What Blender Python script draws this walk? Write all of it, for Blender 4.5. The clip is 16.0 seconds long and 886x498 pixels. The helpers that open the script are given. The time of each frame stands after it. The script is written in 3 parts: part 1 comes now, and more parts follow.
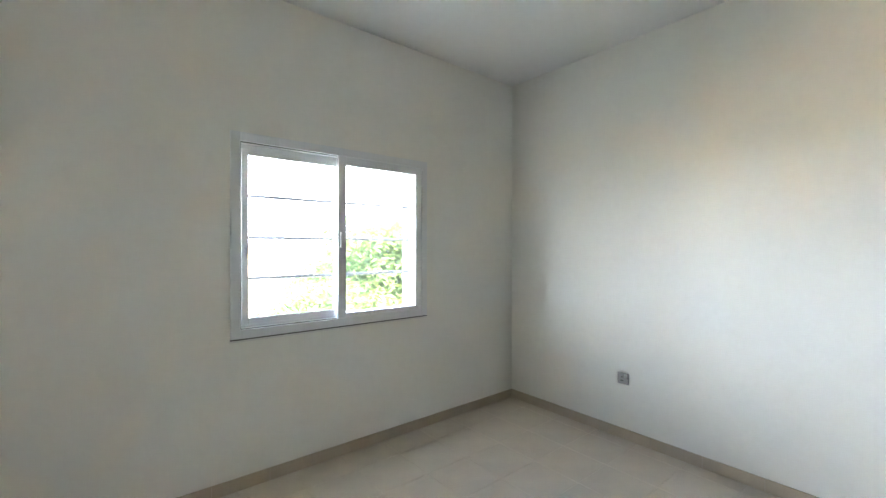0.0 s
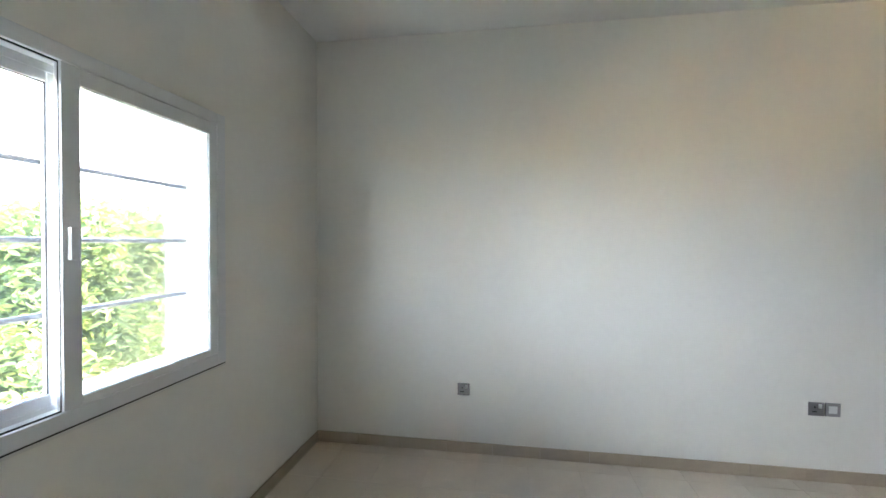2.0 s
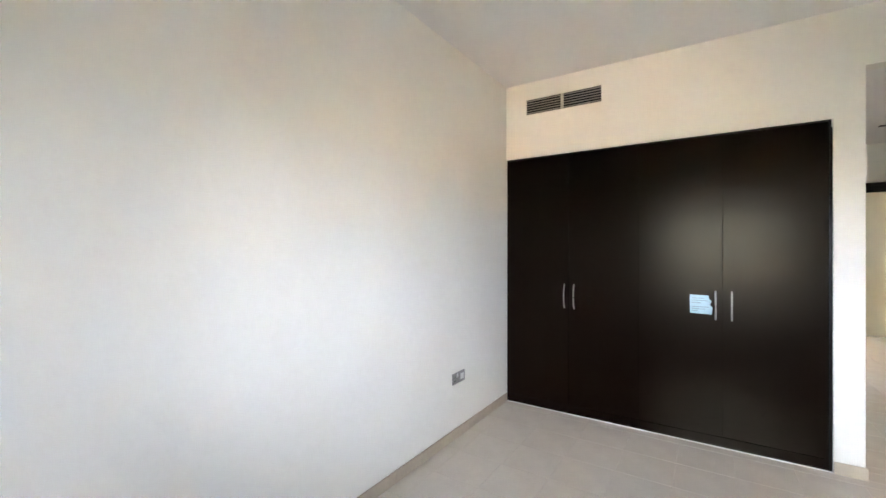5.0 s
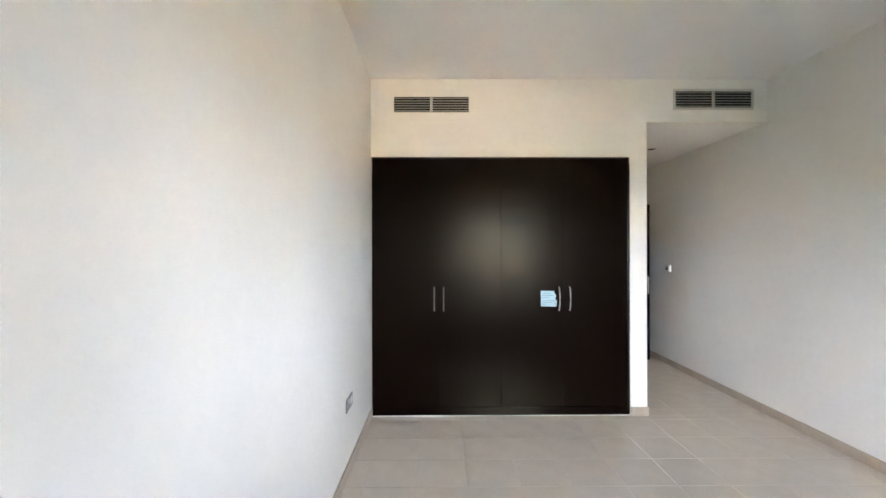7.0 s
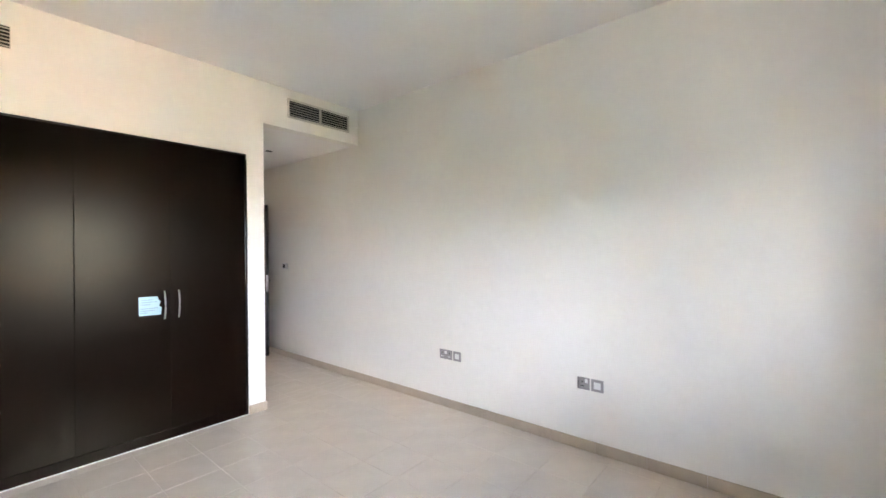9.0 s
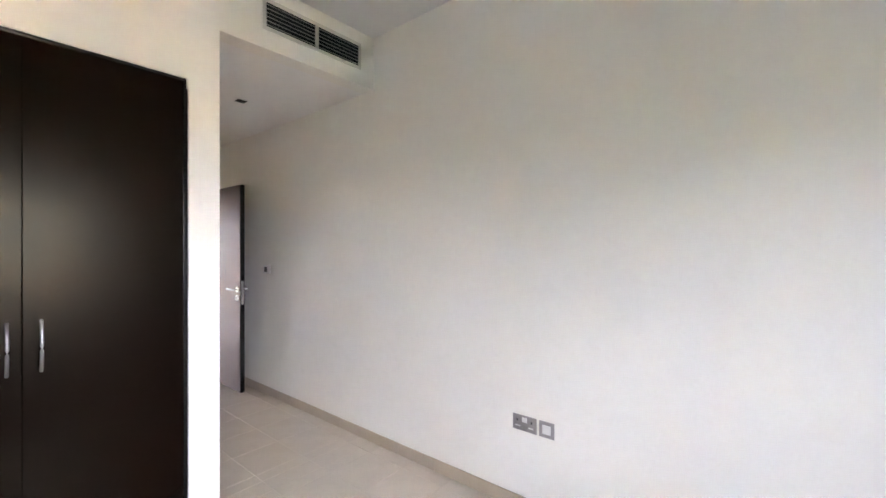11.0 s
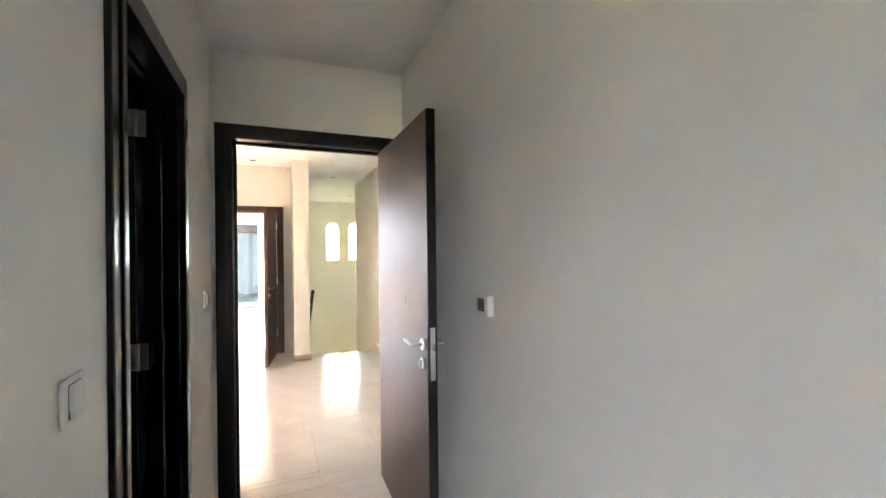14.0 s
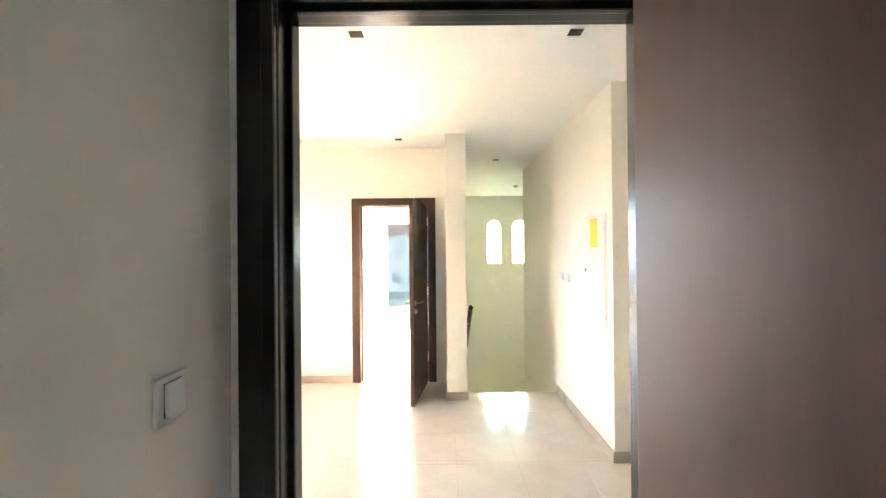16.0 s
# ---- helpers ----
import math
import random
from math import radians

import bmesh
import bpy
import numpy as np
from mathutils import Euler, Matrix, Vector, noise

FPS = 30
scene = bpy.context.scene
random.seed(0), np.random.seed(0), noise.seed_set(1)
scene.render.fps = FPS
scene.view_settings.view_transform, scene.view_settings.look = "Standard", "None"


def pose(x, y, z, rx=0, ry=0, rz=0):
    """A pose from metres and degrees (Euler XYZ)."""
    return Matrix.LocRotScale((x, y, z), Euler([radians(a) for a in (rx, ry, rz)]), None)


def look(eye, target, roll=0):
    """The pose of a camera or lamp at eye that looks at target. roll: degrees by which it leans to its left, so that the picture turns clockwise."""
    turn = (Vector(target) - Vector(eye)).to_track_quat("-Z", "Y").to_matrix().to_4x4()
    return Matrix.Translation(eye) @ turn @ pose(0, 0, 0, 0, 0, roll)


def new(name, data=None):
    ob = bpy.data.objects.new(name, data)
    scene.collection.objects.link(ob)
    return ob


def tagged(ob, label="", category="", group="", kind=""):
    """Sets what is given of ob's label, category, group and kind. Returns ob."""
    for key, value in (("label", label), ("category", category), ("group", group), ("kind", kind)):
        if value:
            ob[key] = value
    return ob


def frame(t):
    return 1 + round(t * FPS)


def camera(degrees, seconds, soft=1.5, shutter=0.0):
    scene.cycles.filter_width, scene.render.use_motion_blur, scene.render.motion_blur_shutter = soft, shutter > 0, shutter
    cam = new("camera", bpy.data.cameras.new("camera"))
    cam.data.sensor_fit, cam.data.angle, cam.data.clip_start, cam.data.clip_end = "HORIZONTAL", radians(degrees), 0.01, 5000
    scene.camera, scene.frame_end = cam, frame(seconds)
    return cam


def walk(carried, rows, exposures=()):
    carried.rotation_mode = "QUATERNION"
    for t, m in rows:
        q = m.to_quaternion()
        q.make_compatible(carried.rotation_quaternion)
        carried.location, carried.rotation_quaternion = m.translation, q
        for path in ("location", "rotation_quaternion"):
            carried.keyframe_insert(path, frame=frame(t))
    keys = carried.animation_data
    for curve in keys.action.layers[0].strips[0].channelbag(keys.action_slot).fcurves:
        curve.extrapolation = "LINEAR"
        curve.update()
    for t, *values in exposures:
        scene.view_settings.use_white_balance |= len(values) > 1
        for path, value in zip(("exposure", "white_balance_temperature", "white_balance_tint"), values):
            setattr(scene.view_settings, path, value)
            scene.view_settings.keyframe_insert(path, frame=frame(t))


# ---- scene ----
cam = camera(94.7, 16.0)
PATH = [
    (0, (3.065, 2.685, 1.473), (1.801, 1.135, 1.463), 0.1),
    (0.5, (3.022, 2.34, 1.469), (1.57, 0.964, 1.458), 0.0),
    (1, (2.993, 2.033, 1.516), (1.317, 0.943, 1.486), 0.8),
    (1.5, (2.951, 1.757, 1.502), (1.105, 0.988, 1.485), -0.1),
    (2, (2.947, 1.43, 1.527), (0.97, 1.125, 1.497), 0.2),
    (2.5, (2.94, 1.119, 1.495), (0.948, 1.297, 1.491), 0.2),
    (3, (2.788, 0.919, 1.504), (0.873, 1.494, 1.503), 0.1),
    (3.5, (2.539, 0.77, 1.49), (0.788, 1.736, 1.488), 0.2),
    (4, (2.266, 0.693, 1.493), (0.721, 1.963, 1.494), 0.1),
    (4.2, (2.173, 0.693, 1.496), (0.714, 2.061, 1.489), -0.0),
    (6.3, (0.863, 0.677, 1.445), (0.422, 2.628, 1.457), 0.1),
    (6.5, (0.793, 0.693, 1.475), (0.467, 2.666, 1.474), 0.1),
    (7, (0.622, 0.67, 1.508), (0.637, 2.67, 1.51), -0.1),
    (7.5, (0.54, 0.589, 1.513), (1.014, 2.532, 1.507), -0.0),
    (8, (0.513, 0.518, 1.487), (1.449, 2.286, 1.499), -0.3),
    (8.5, (0.529, 0.525, 1.472), (1.835, 2.04, 1.479), -0.3),
    (9, (0.656, 0.655, 1.475), (2.191, 1.938, 1.475), -0.5),
    (9.2, (0.754, 0.73, 1.49), (2.322, 1.972, 1.48), -0.5),
    (11.3, (1.678, 2.231, 1.459), (3.218, 3.507, 1.46), 0.0),
    (11.5, (1.764, 2.387, 1.459), (3.306, 3.661, 1.46), -0.1),
    (12, (2.04, 2.794, 1.459), (3.573, 4.079, 1.457), -0.1),
    (12.5, (2.307, 3.184, 1.455), (3.802, 4.513, 1.457), -0.3),
    (13, (2.514, 3.645, 1.47), (3.891, 5.096, 1.469), -0.5),
    (13.5, (2.678, 4.054, 1.514), (3.789, 5.717, 1.505), -0.7),
    (14, (2.813, 4.483, 1.486), (3.562, 6.338, 1.485), -0.6),
    (14.5, (2.897, 4.889, 1.5), (3.368, 6.833, 1.505), -0.5),
    (15, (2.94, 5.303, 1.505), (3.205, 7.285, 1.508), -0.3),
    (15.5, (2.953, 5.754, 1.515), (3.046, 7.751, 1.522), -0.4),
    (16, (2.97, 6.161, 1.506), (2.97, 8.161, 1.516), -0.5),
]
walk(cam, [(t, look(eye, target, roll)) for t, eye, target, roll in PATH],
     [(0, 5.45, 6600, 11), (0.5, 5.35, 6600, 11), (1, 5.1, 6550, 11), (1.5, 5.0, 6550, 11), (2, 5.1, 6600, 12), (2.5, 5.3, 6650, 13), (3.5, 5.65, 6750, 16), (6.5, 5.6, 6700, 18), (7, 5.65, 6700, 18),
      (8, 5.8, 6800, 19), (9, 5.95, 6850, 21), (11.5, 5.72, 6800, 24), (12.5, 5.5, 6850, 25), (13, 5.5, 6800, 22), (14, 5.9, 6650, 17), (15, 6.1, 6500, 12), (16, 5.95, 6450, 9)])


# ---- light ----
SUN_TO = Vector((-0.45, 0.75, 0.48)).normalized()      # towards the sun: beyond the landing side
world = bpy.data.worlds.new("sky")
scene.world = world
world.use_nodes = True
wn = world.node_tree.nodes
sky = wn.new("ShaderNodeTexSky")
sky.sky_type = "NISHITA"
sky.sun_disc = False
sky.sun_elevation = math.asin(SUN_TO.z)
sky.sun_rotation = math.atan2(SUN_TO.x, SUN_TO.y)
sky.dust_density = 3.0
sky.air_density = 1.0
wn["Background"].inputs["Strength"].default_value = 0.15
world.node_tree.links.new(sky.outputs[0], wn["Background"].inputs["Color"])
sun = new("sun", bpy.data.lights.new("sun", "SUN"))
sun.data.energy, sun.data.angle, sun.data.color = 5.0, radians(0.6), (1.0, 0.76, 0.50)
sun.matrix_world = look((0, 0, 30), Vector((0, 0, 30)) - SUN_TO)


# ---- materials ----
def material(name, color, rough=0.5, metal=0.0, vary=0.06, scale=6.0, bump=0.0, bump_scale=150.0, spec=0.5, rnd=0.0, stretch=(1, 1, 1), coat=0.0, dark=None, flat=False):
    """A principled surface whose colour drifts at two scales, with fine relief."""
    m = bpy.data.materials.new(name)
    m.use_nodes = True
    nt = m.node_tree
    b = nt.nodes["Principled BSDF"]
    co = nt.nodes.new("ShaderNodeTexCoord")
    mp = nt.nodes.new("ShaderNodeMapping")
    mp.inputs["Scale"].default_value = stretch
    nt.links.new(co.outputs["Object"], mp.inputs["Vector"])
    n1 = nt.nodes.new("ShaderNodeTexNoise")
    n1.inputs["Scale"].default_value = scale
    n1.inputs["Detail"].default_value = 6
    n2 = nt.nodes.new("ShaderNodeTexNoise")
    n2.inputs["Scale"].default_value = scale * 14
    n2.inputs["Detail"].default_value = 3
    nt.links.new(mp.outputs[0], n1.inputs["Vector"])
    nt.links.new(mp.outputs[0], n2.inputs["Vector"])
    add = nt.nodes.new("ShaderNodeMath")
    add.operation = "MULTIPLY_ADD"
    add.inputs[1].default_value = 0.35
    nt.links.new(n2.outputs["Fac"], add.inputs[0])
    nt.links.new(n1.outputs["Fac"], add.inputs[2])
    src = add.outputs[0]
    if rnd:
        info = nt.nodes.new("ShaderNodeObjectInfo")
        more = nt.nodes.new("ShaderNodeMath")
        more.operation = "MULTIPLY_ADD"
        more.inputs[1].default_value = rnd
        nt.links.new(info.outputs["Random"], more.inputs[0])
        nt.links.new(src, more.inputs[2])
        src = more.outputs[0]
    ramp = nt.nodes.new("ShaderNodeValToRGB")
    low = dark or [c * (1 - 2 * vary) for c in color]
    ramp.color_ramp.elements[0].position, ramp.color_ramp.elements[1].position = 0.35, 0.95 + rnd
    ramp.color_ramp.elements[0].color = (*low, 1)
    ramp.color_ramp.elements[1].color = (*[min(1, c * (1 + vary)) for c in color], 1)
    nt.links.new(src, ramp.inputs[0])
    if flat:
        b.inputs["Base Color"].default_value = (*color, 1)
    else:
        nt.links.new(ramp.outputs[0], b.inputs["Base Color"])
    rr = nt.nodes.new("ShaderNodeMapRange")
    rr.inputs["To Min"].default_value = max(0.02, rough * 0.85)
    rr.inputs["To Max"].default_value = min(1, rough * 1.15)
    nt.links.new(n1.outputs["Fac"], rr.inputs["Value"])
    if flat:
        b.inputs["Roughness"].default_value = rough
    else:
        nt.links.new(rr.outputs[0], b.inputs["Roughness"])
    b.inputs["Metallic"].default_value = metal
    b.inputs["Specular IOR Level"].default_value = spec
    b.inputs["Coat Weight"].default_value = coat
    if bump:
        nb = nt.nodes.new("ShaderNodeTexNoise")
        nb.inputs["Scale"].default_value = bump_scale
        nb.inputs["Detail"].default_value = 4
        nt.links.new(mp.outputs[0], nb.inputs["Vector"])
        bp = nt.nodes.new("ShaderNodeBump")
        bp.inputs["Strength"].default_value = bump
        bp.inputs["Distance"].default_value = 0.002
        nt.links.new(nb.outputs["Fac"], bp.inputs["Height"])
        nt.links.new(bp.outputs[0], b.inputs["Normal"])
    return m


def glass_material(name, tint=(1, 1, 1), gloss=0.6):
    m = bpy.data.materials.new(name)
    m.use_nodes = True
    nt = m.node_tree
    nt.nodes.remove(nt.nodes["Principled BSDF"])
    tr = nt.nodes.new("ShaderNodeBsdfTransparent")
    tr.inputs[0].default_value = (*tint, 1)
    gl = nt.nodes.new("ShaderNodeBsdfGlossy")
    gl.inputs["Roughness"].default_value = 0.01
    fr = nt.nodes.new("ShaderNodeFresnel")
    fr.inputs["IOR"].default_value = 1.45
    mu = nt.nodes.new("ShaderNodeMath")
    mu.operation = "MULTIPLY"
    mu.inputs[1].default_value = gloss
    mix = nt.nodes.new("ShaderNodeMixShader")
    nt.links.new(fr.outputs[0], mu.inputs[0])
    nt.links.new(mu.outputs[0], mix.inputs[0])
    nt.links.new(tr.outputs[0], mix.inputs[1])
    nt.links.new(gl.outputs[0], mix.inputs[2])
    nt.links.new(mix.outputs[0], nt.nodes["Material Output"].inputs[0])
    return m


PAINT = material("cream_wall_paint", (0.89, 0.868, 0.81), 0.62, vary=0.025, scale=1.3, bump=0.12, bump_scale=260, spec=0.35)
HALL_PAINT = material("landing_wall_paint", (0.87, 0.82, 0.73), 0.6, vary=0.025, scale=1.3, bump=0.12, bump_scale=260, spec=0.35)
CEIL = material("white_ceiling_paint", (0.89, 0.88, 0.86), 0.7, vary=0.02, scale=1.5, bump=0.08, bump_scale=240, spec=0.3)
RENDER_WALL = material("exterior_render", (0.66, 0.60, 0.50), 0.85, vary=0.08, scale=2, bump=0.3, bump_scale=120)
# Pale reveal with its shade put into a greyer colour
REVEAL = material("shaded_exterior_reveal", (0.42, 0.43, 0.45), 0.85, vary=0.05, scale=6, bump=0.2, bump_scale=120)
TILE = material("cream_porcelain", (0.64, 0.555, 0.455), 0.18, vary=0.05, scale=5, rnd=0.05, spec=0.55)
SKIRT = material("beige_skirting_tile", (0.47, 0.385, 0.29), 0.33, vary=0.06, scale=7, rnd=0.15)
GROUT = material("tile_grout", (0.60, 0.52, 0.43), 0.9, vary=0.1, scale=30)
WENGE = material("wenge_laminate", (0.0046, 0.0016, 0.0011), 0.27, spec=0.095, flat=True)
DOORWOOD = material("dark_stained_door_veneer", (0.072, 0.038, 0.028), 0.48, vary=0.13, scale=3.0, stretch=(9, 9, 0.5), spec=0.38, bump=0.05, bump_scale=40)
# Warm tone of the reflected light, put into the specular tint of both woods
WENGE.node_tree.nodes["Principled BSDF"].inputs["Specular Tint"].default_value = (1.0, 0.90, 0.64, 1)
DOORWOOD.node_tree.nodes["Principled BSDF"].inputs["Specular Tint"].default_value = (1.0, 0.80, 0.64, 1)
FRAMEWOOD = material("black_brown_frame_lacquer", (0.006, 0.005, 0.005), 0.24, scale=4, spec=0.4, flat=True)
ALU = material("white_powder_coated_aluminium", (0.82, 0.83, 0.84), 0.35, vary=0.02, scale=8)
GASKET = material("dark_window_gasket", (0.03, 0.03, 0.032), 0.6, vary=0.1)
BARS = material("grey_painted_steel_bar", (0.06, 0.062, 0.07), 0.4, vary=0.06)
STEEL = material("brushed_steel", (0.56, 0.55, 0.53), 0.33, metal=1.0, vary=0.04, scale=20)
CHROME = material("satin_chrome", (0.70, 0.70, 0.70), 0.18, metal=1.0, vary=0.03, scale=20)
PLATE = material("satin_steel_plate", (0.38, 0.36, 0.36), 0.36, metal=0.75, vary=0.05, scale=30)
HANDLE = material("satin_nickel", (0.36, 0.35, 0.34), 0.38, metal=1.0, vary=0.04, scale=20)
BOARD = material("cream_enamel", (0.78, 0.745, 0.67), 0.45, vary=0.02, scale=10)
WHITE = material("white_plastic", (0.80, 0.80, 0.78), 0.4, vary=0.02, scale=20)
BLACK = material("black_plastic", (0.010, 0.010, 0.011), 0.36, vary=0.1)
VENT = material("pale_vent_paint", (0.66, 0.64, 0.58), 0.45, vary=0.03)
SLATM = material("grey_vent_slats", (0.55, 0.53, 0.49), 0.5, vary=0.06)
DUCT_SHADE = material("duct_shade", (0.02, 0.02, 0.02), 0.9, vary=0.2)
PAPER = material("pale_blue_paper", (0.40, 0.57, 0.63), 0.6, vary=0.05, scale=30)
INK = material("grey_print", (0.20, 0.24, 0.28), 0.7, vary=0.05)
SEAL = material("white_sealant", (0.78, 0.77, 0.73), 0.5, vary=0.04)
YELLOW = material("yellow_label", (0.80, 0.52, 0.04), 0.5, vary=0.05)
LAMPIN = material("lamp_recess_shade", (0.006, 0.0055, 0.005), 0.7, vary=0.2)
RAIL = material("dark_handrail_wood", (0.035, 0.022, 0.016), 0.35, vary=0.2)
GLASS = glass_material("window_glass", (0.97, 0.985, 0.98))
# Pane glass with a faint translucent share imitating the milky glare of daylight
VEILED = glass_material("veiled_window_glass", (0.97, 0.985, 0.98))
veiled_nodes = VEILED.node_tree
veil = veiled_nodes.nodes.new("ShaderNodeBsdfTranslucent")
veil.inputs["Color"].default_value = (0.80, 0.88, 0.92, 1)
veil_mix = veiled_nodes.nodes.new("ShaderNodeMixShader")
veil_mix.inputs[0].default_value = 0.006
veiled_nodes.links.new(veiled_nodes.nodes["Mix Shader"].outputs[0], veil_mix.inputs[1])
veiled_nodes.links.new(veil.outputs[0], veil_mix.inputs[2])
veiled_nodes.links.new(veil_mix.outputs[0], veiled_nodes.nodes["Material Output"].inputs[0])
PALE_GLASS = glass_material("pale_green_glass", (0.58, 0.66, 0.60))
# Bluish pane, tinted dark to dim the bright view and glow behind it
BLUE_GLASS = glass_material("dimmed_bluish_glass", (0.20, 0.235, 0.25))
GROUND = material("dry_lawn_and_sand", (0.29, 0.30, 0.205), 0.95, vary=0.2, scale=0.3, bump=0.3, bump_scale=8)
LEAF = material("tree_leaves", (0.060, 0.105, 0.035), 0.55, vary=0.4, scale=1.2, dark=(0.028, 0.060, 0.024))
leaf_nodes = LEAF.node_tree
through_leaf = leaf_nodes.nodes.new("ShaderNodeBsdfTranslucent")
through_leaf.inputs["Color"].default_value = (0.16, 0.22, 0.06, 1)
leaf_mix = leaf_nodes.nodes.new("ShaderNodeMixShader")
leaf_mix.inputs[0].default_value = 0.4
leaf_nodes.links.new(leaf_nodes.nodes["Principled BSDF"].outputs[0], leaf_mix.inputs[1])
leaf_nodes.links.new(through_leaf.outputs[0], leaf_mix.inputs[2])
leaf_nodes.links.new(leaf_mix.outputs[0], leaf_nodes.nodes["Material Output"].inputs[0])
BARK = material("grey_bark", (0.16, 0.12, 0.09), 0.9, vary=0.25, scale=9, bump=0.6, bump_scale=30)
VILLA = material("pale_villa_render", (0.62, 0.53, 0.42), 0.9, vary=0.07, scale=0.6)
ROOFTILE = material("terracotta_roof", (0.36, 0.17, 0.10), 0.85, vary=0.2, scale=3)
DARKPANE = material("far_window_pane", (0.08, 0.12, 0.16), 0.15, vary=0.1)


# ---- building blocks ----
def box(bm, x0, y0, z0, x1, y1, z1, bevel=0.0, segments=2):
    xs, ys, zs = sorted((x0, x1)), sorted((y0, y1)), sorted((z0, z1))
    v = [bm.verts.new((x, y, z)) for x in xs for y in ys for z in zs]
    quads = ((0, 1, 3, 2), (4, 6, 7, 5), (0, 4, 5, 1), (2, 3, 7, 6), (0, 2, 6, 4), (1, 5, 7, 3))
    fs = [bm.faces.new([v[i] for i in q]) for q in quads]
    if bevel:
        edges = list({e for f in fs for e in f.edges})
        bmesh.ops.bevel(bm, geom=edges, offset=bevel, segments=segments, affect="EDGES", profile=0.6)
    return bm


def boxes(rows, bevel=0.0):
    bm = bmesh.new()
    for r in rows:
        box(bm, *r, bevel=bevel)
    return bm


def tube(bm, a, b, r0, r1=None, sides=12, caps=True):
    a, b = Vector(a), Vector(b)
    r1 = r0 if r1 is None else r1
    q = (b - a).to_track_quat("Z", "Y")
    rings = []
    for p, r in ((a, r0), (b, r1)):
        rings.append([bm.verts.new(p + q @ Vector((r * math.cos(6.28319 * i / sides), r * math.sin(6.28319 * i / sides), 0))) for i in range(sides)])
    for i in range(sides):
        f = bm.faces.new((rings[0][i], rings[0][(i + 1) % sides], rings[1][(i + 1) % sides], rings[1][i]))
        f.smooth = True
    if caps:
        bm.faces.new(rings[0][::-1])
        bm.faces.new(rings[1])
    return bm


def sweep(bm, points, r, sides=10):
    """A round bar through the points."""
    pts = [Vector(p) for p in points]
    rings = []
    for i, p in enumerate(pts):
        d = (pts[min(i + 1, len(pts) - 1)] - pts[max(i - 1, 0)]).normalized()
        q = d.to_track_quat("Z", "Y")
        rings.append([bm.verts.new(p + q @ Vector((r * math.cos(6.28319 * k / sides), r * math.sin(6.28319 * k / sides), 0))) for k in range(sides)])
    for a, b in zip(rings, rings[1:]):
        for k in range(sides):
            f = bm.faces.new((a[k], a[(k + 1) % sides], b[(k + 1) % sides], b[k]))
            f.smooth = True
    bm.faces.new(rings[0][::-1])
    bm.faces.new(rings[-1])
    return bm


def mesh_of(name, bm, mat):
    bmesh.ops.recalc_face_normals(bm, faces=bm.faces)
    me = bpy.data.meshes.new(name)
    bm.to_mesh(me)
    bm.free()
    me.materials.append(mat)
    return me


def part(name, bm, mat, parent=None, label="", at=None):
    ob = new(name, mesh_of(name, bm, mat))
    if at is not None:
        ob.matrix_basis = at
    if parent:
        ob.parent = parent
    return tagged(ob, label) if label else ob


def structure(name, bm, mat, label, category):
    return tagged(part(name, bm, mat), label, category, kind="structure")


def thing(name, m, label, category, group=""):
    ob = new(name)
    ob.empty_display_size = 0.05
    ob.matrix_basis = m
    return tagged(ob, label, category, group)


# ---- plan ----
W, D, H = 3.60, 4.36, 3.05          # bedroom
CX, PX, NY, SOF = 2.455, 2.50, 7.15, 2.66   # corridor west face, pier edge, door wall, soffit
HALL_H, HY, FY = 2.70, 7.285, 10.87  # landing
EX, EY = 4.17, 9.05                 # landing east wall, and where it begins
BACK = 15.10
LOW = -3.30                         # ground outside

WIN = (1.055, 2.512, 0.915, 2.165)

# ---- walls ----
structure("wall_south", boxes([(-0.2, -0.31, -0.3, 1.075, 0, H), (2.492, -0.31, -0.3, W + 0.2, 0, H),
                               (1.075, -0.31, -0.3, 2.492, 0, 0.935), (1.075, -0.31, 2.145, 2.492, 0, H)]), PAINT,
          "cream painted bedroom wall around the sliding window", "wall")
structure("wall_west", boxes([(-0.2, 0, -0.3, 0, 5.0, H)]), PAINT, "cream painted bedroom wall with steel sockets", "wall")
structure("wall_east", boxes([(W, 0, -0.3, W + 0.2, NY, H)]), PAINT, "cream painted bedroom wall running into the corridor", "wall")
structure("wall_wardrobe_head", boxes([(0, D, 2.345, PX, D + 0.12, H)]), PAINT, "cream painted wall above the built-in wardrobe", "wall")
structure("wall_wardrobe_pier", boxes([(2.348, D, 0, PX, D + 0.12, 2.345)]), PAINT, "narrow cream painted pier beside the wardrobe", "wall")
structure("wall_wardrobe_side", boxes([(2.348, D + 0.12, 0, CX, 5.0, H)]), PAINT, "cream painted corridor wall behind the wardrobe", "wall")
structure("wall_wardrobe_back", boxes([(0, 4.99, 0, 2.348, 5.0, 2.345)]), PAINT, "plain wall behind the wardrobe", "wall")
structure("wall_bulkhead", boxes([(PX, D, SOF, W, D + 0.12, H)]), PAINT, "cream painted bulkhead above the corridor mouth", "bulkhead")
BY0, BY1, BTOP = 5.695, 6.353, 2.095
structure("wall_corridor_west", boxes([(CX - 0.15, 5.0, 0, CX, BY0 - 0.03, H), (CX - 0.15, BY1 + 0.03, 0, CX, NY, H), (CX - 0.15, BY0 - 0.03, BTOP + 0.03, CX, BY1 + 0.03, H)]), PAINT,
          "cream painted corridor wall around the bathroom door", "wall")
DX0, DX1, DTOP = 2.574, 3.487, 2.136
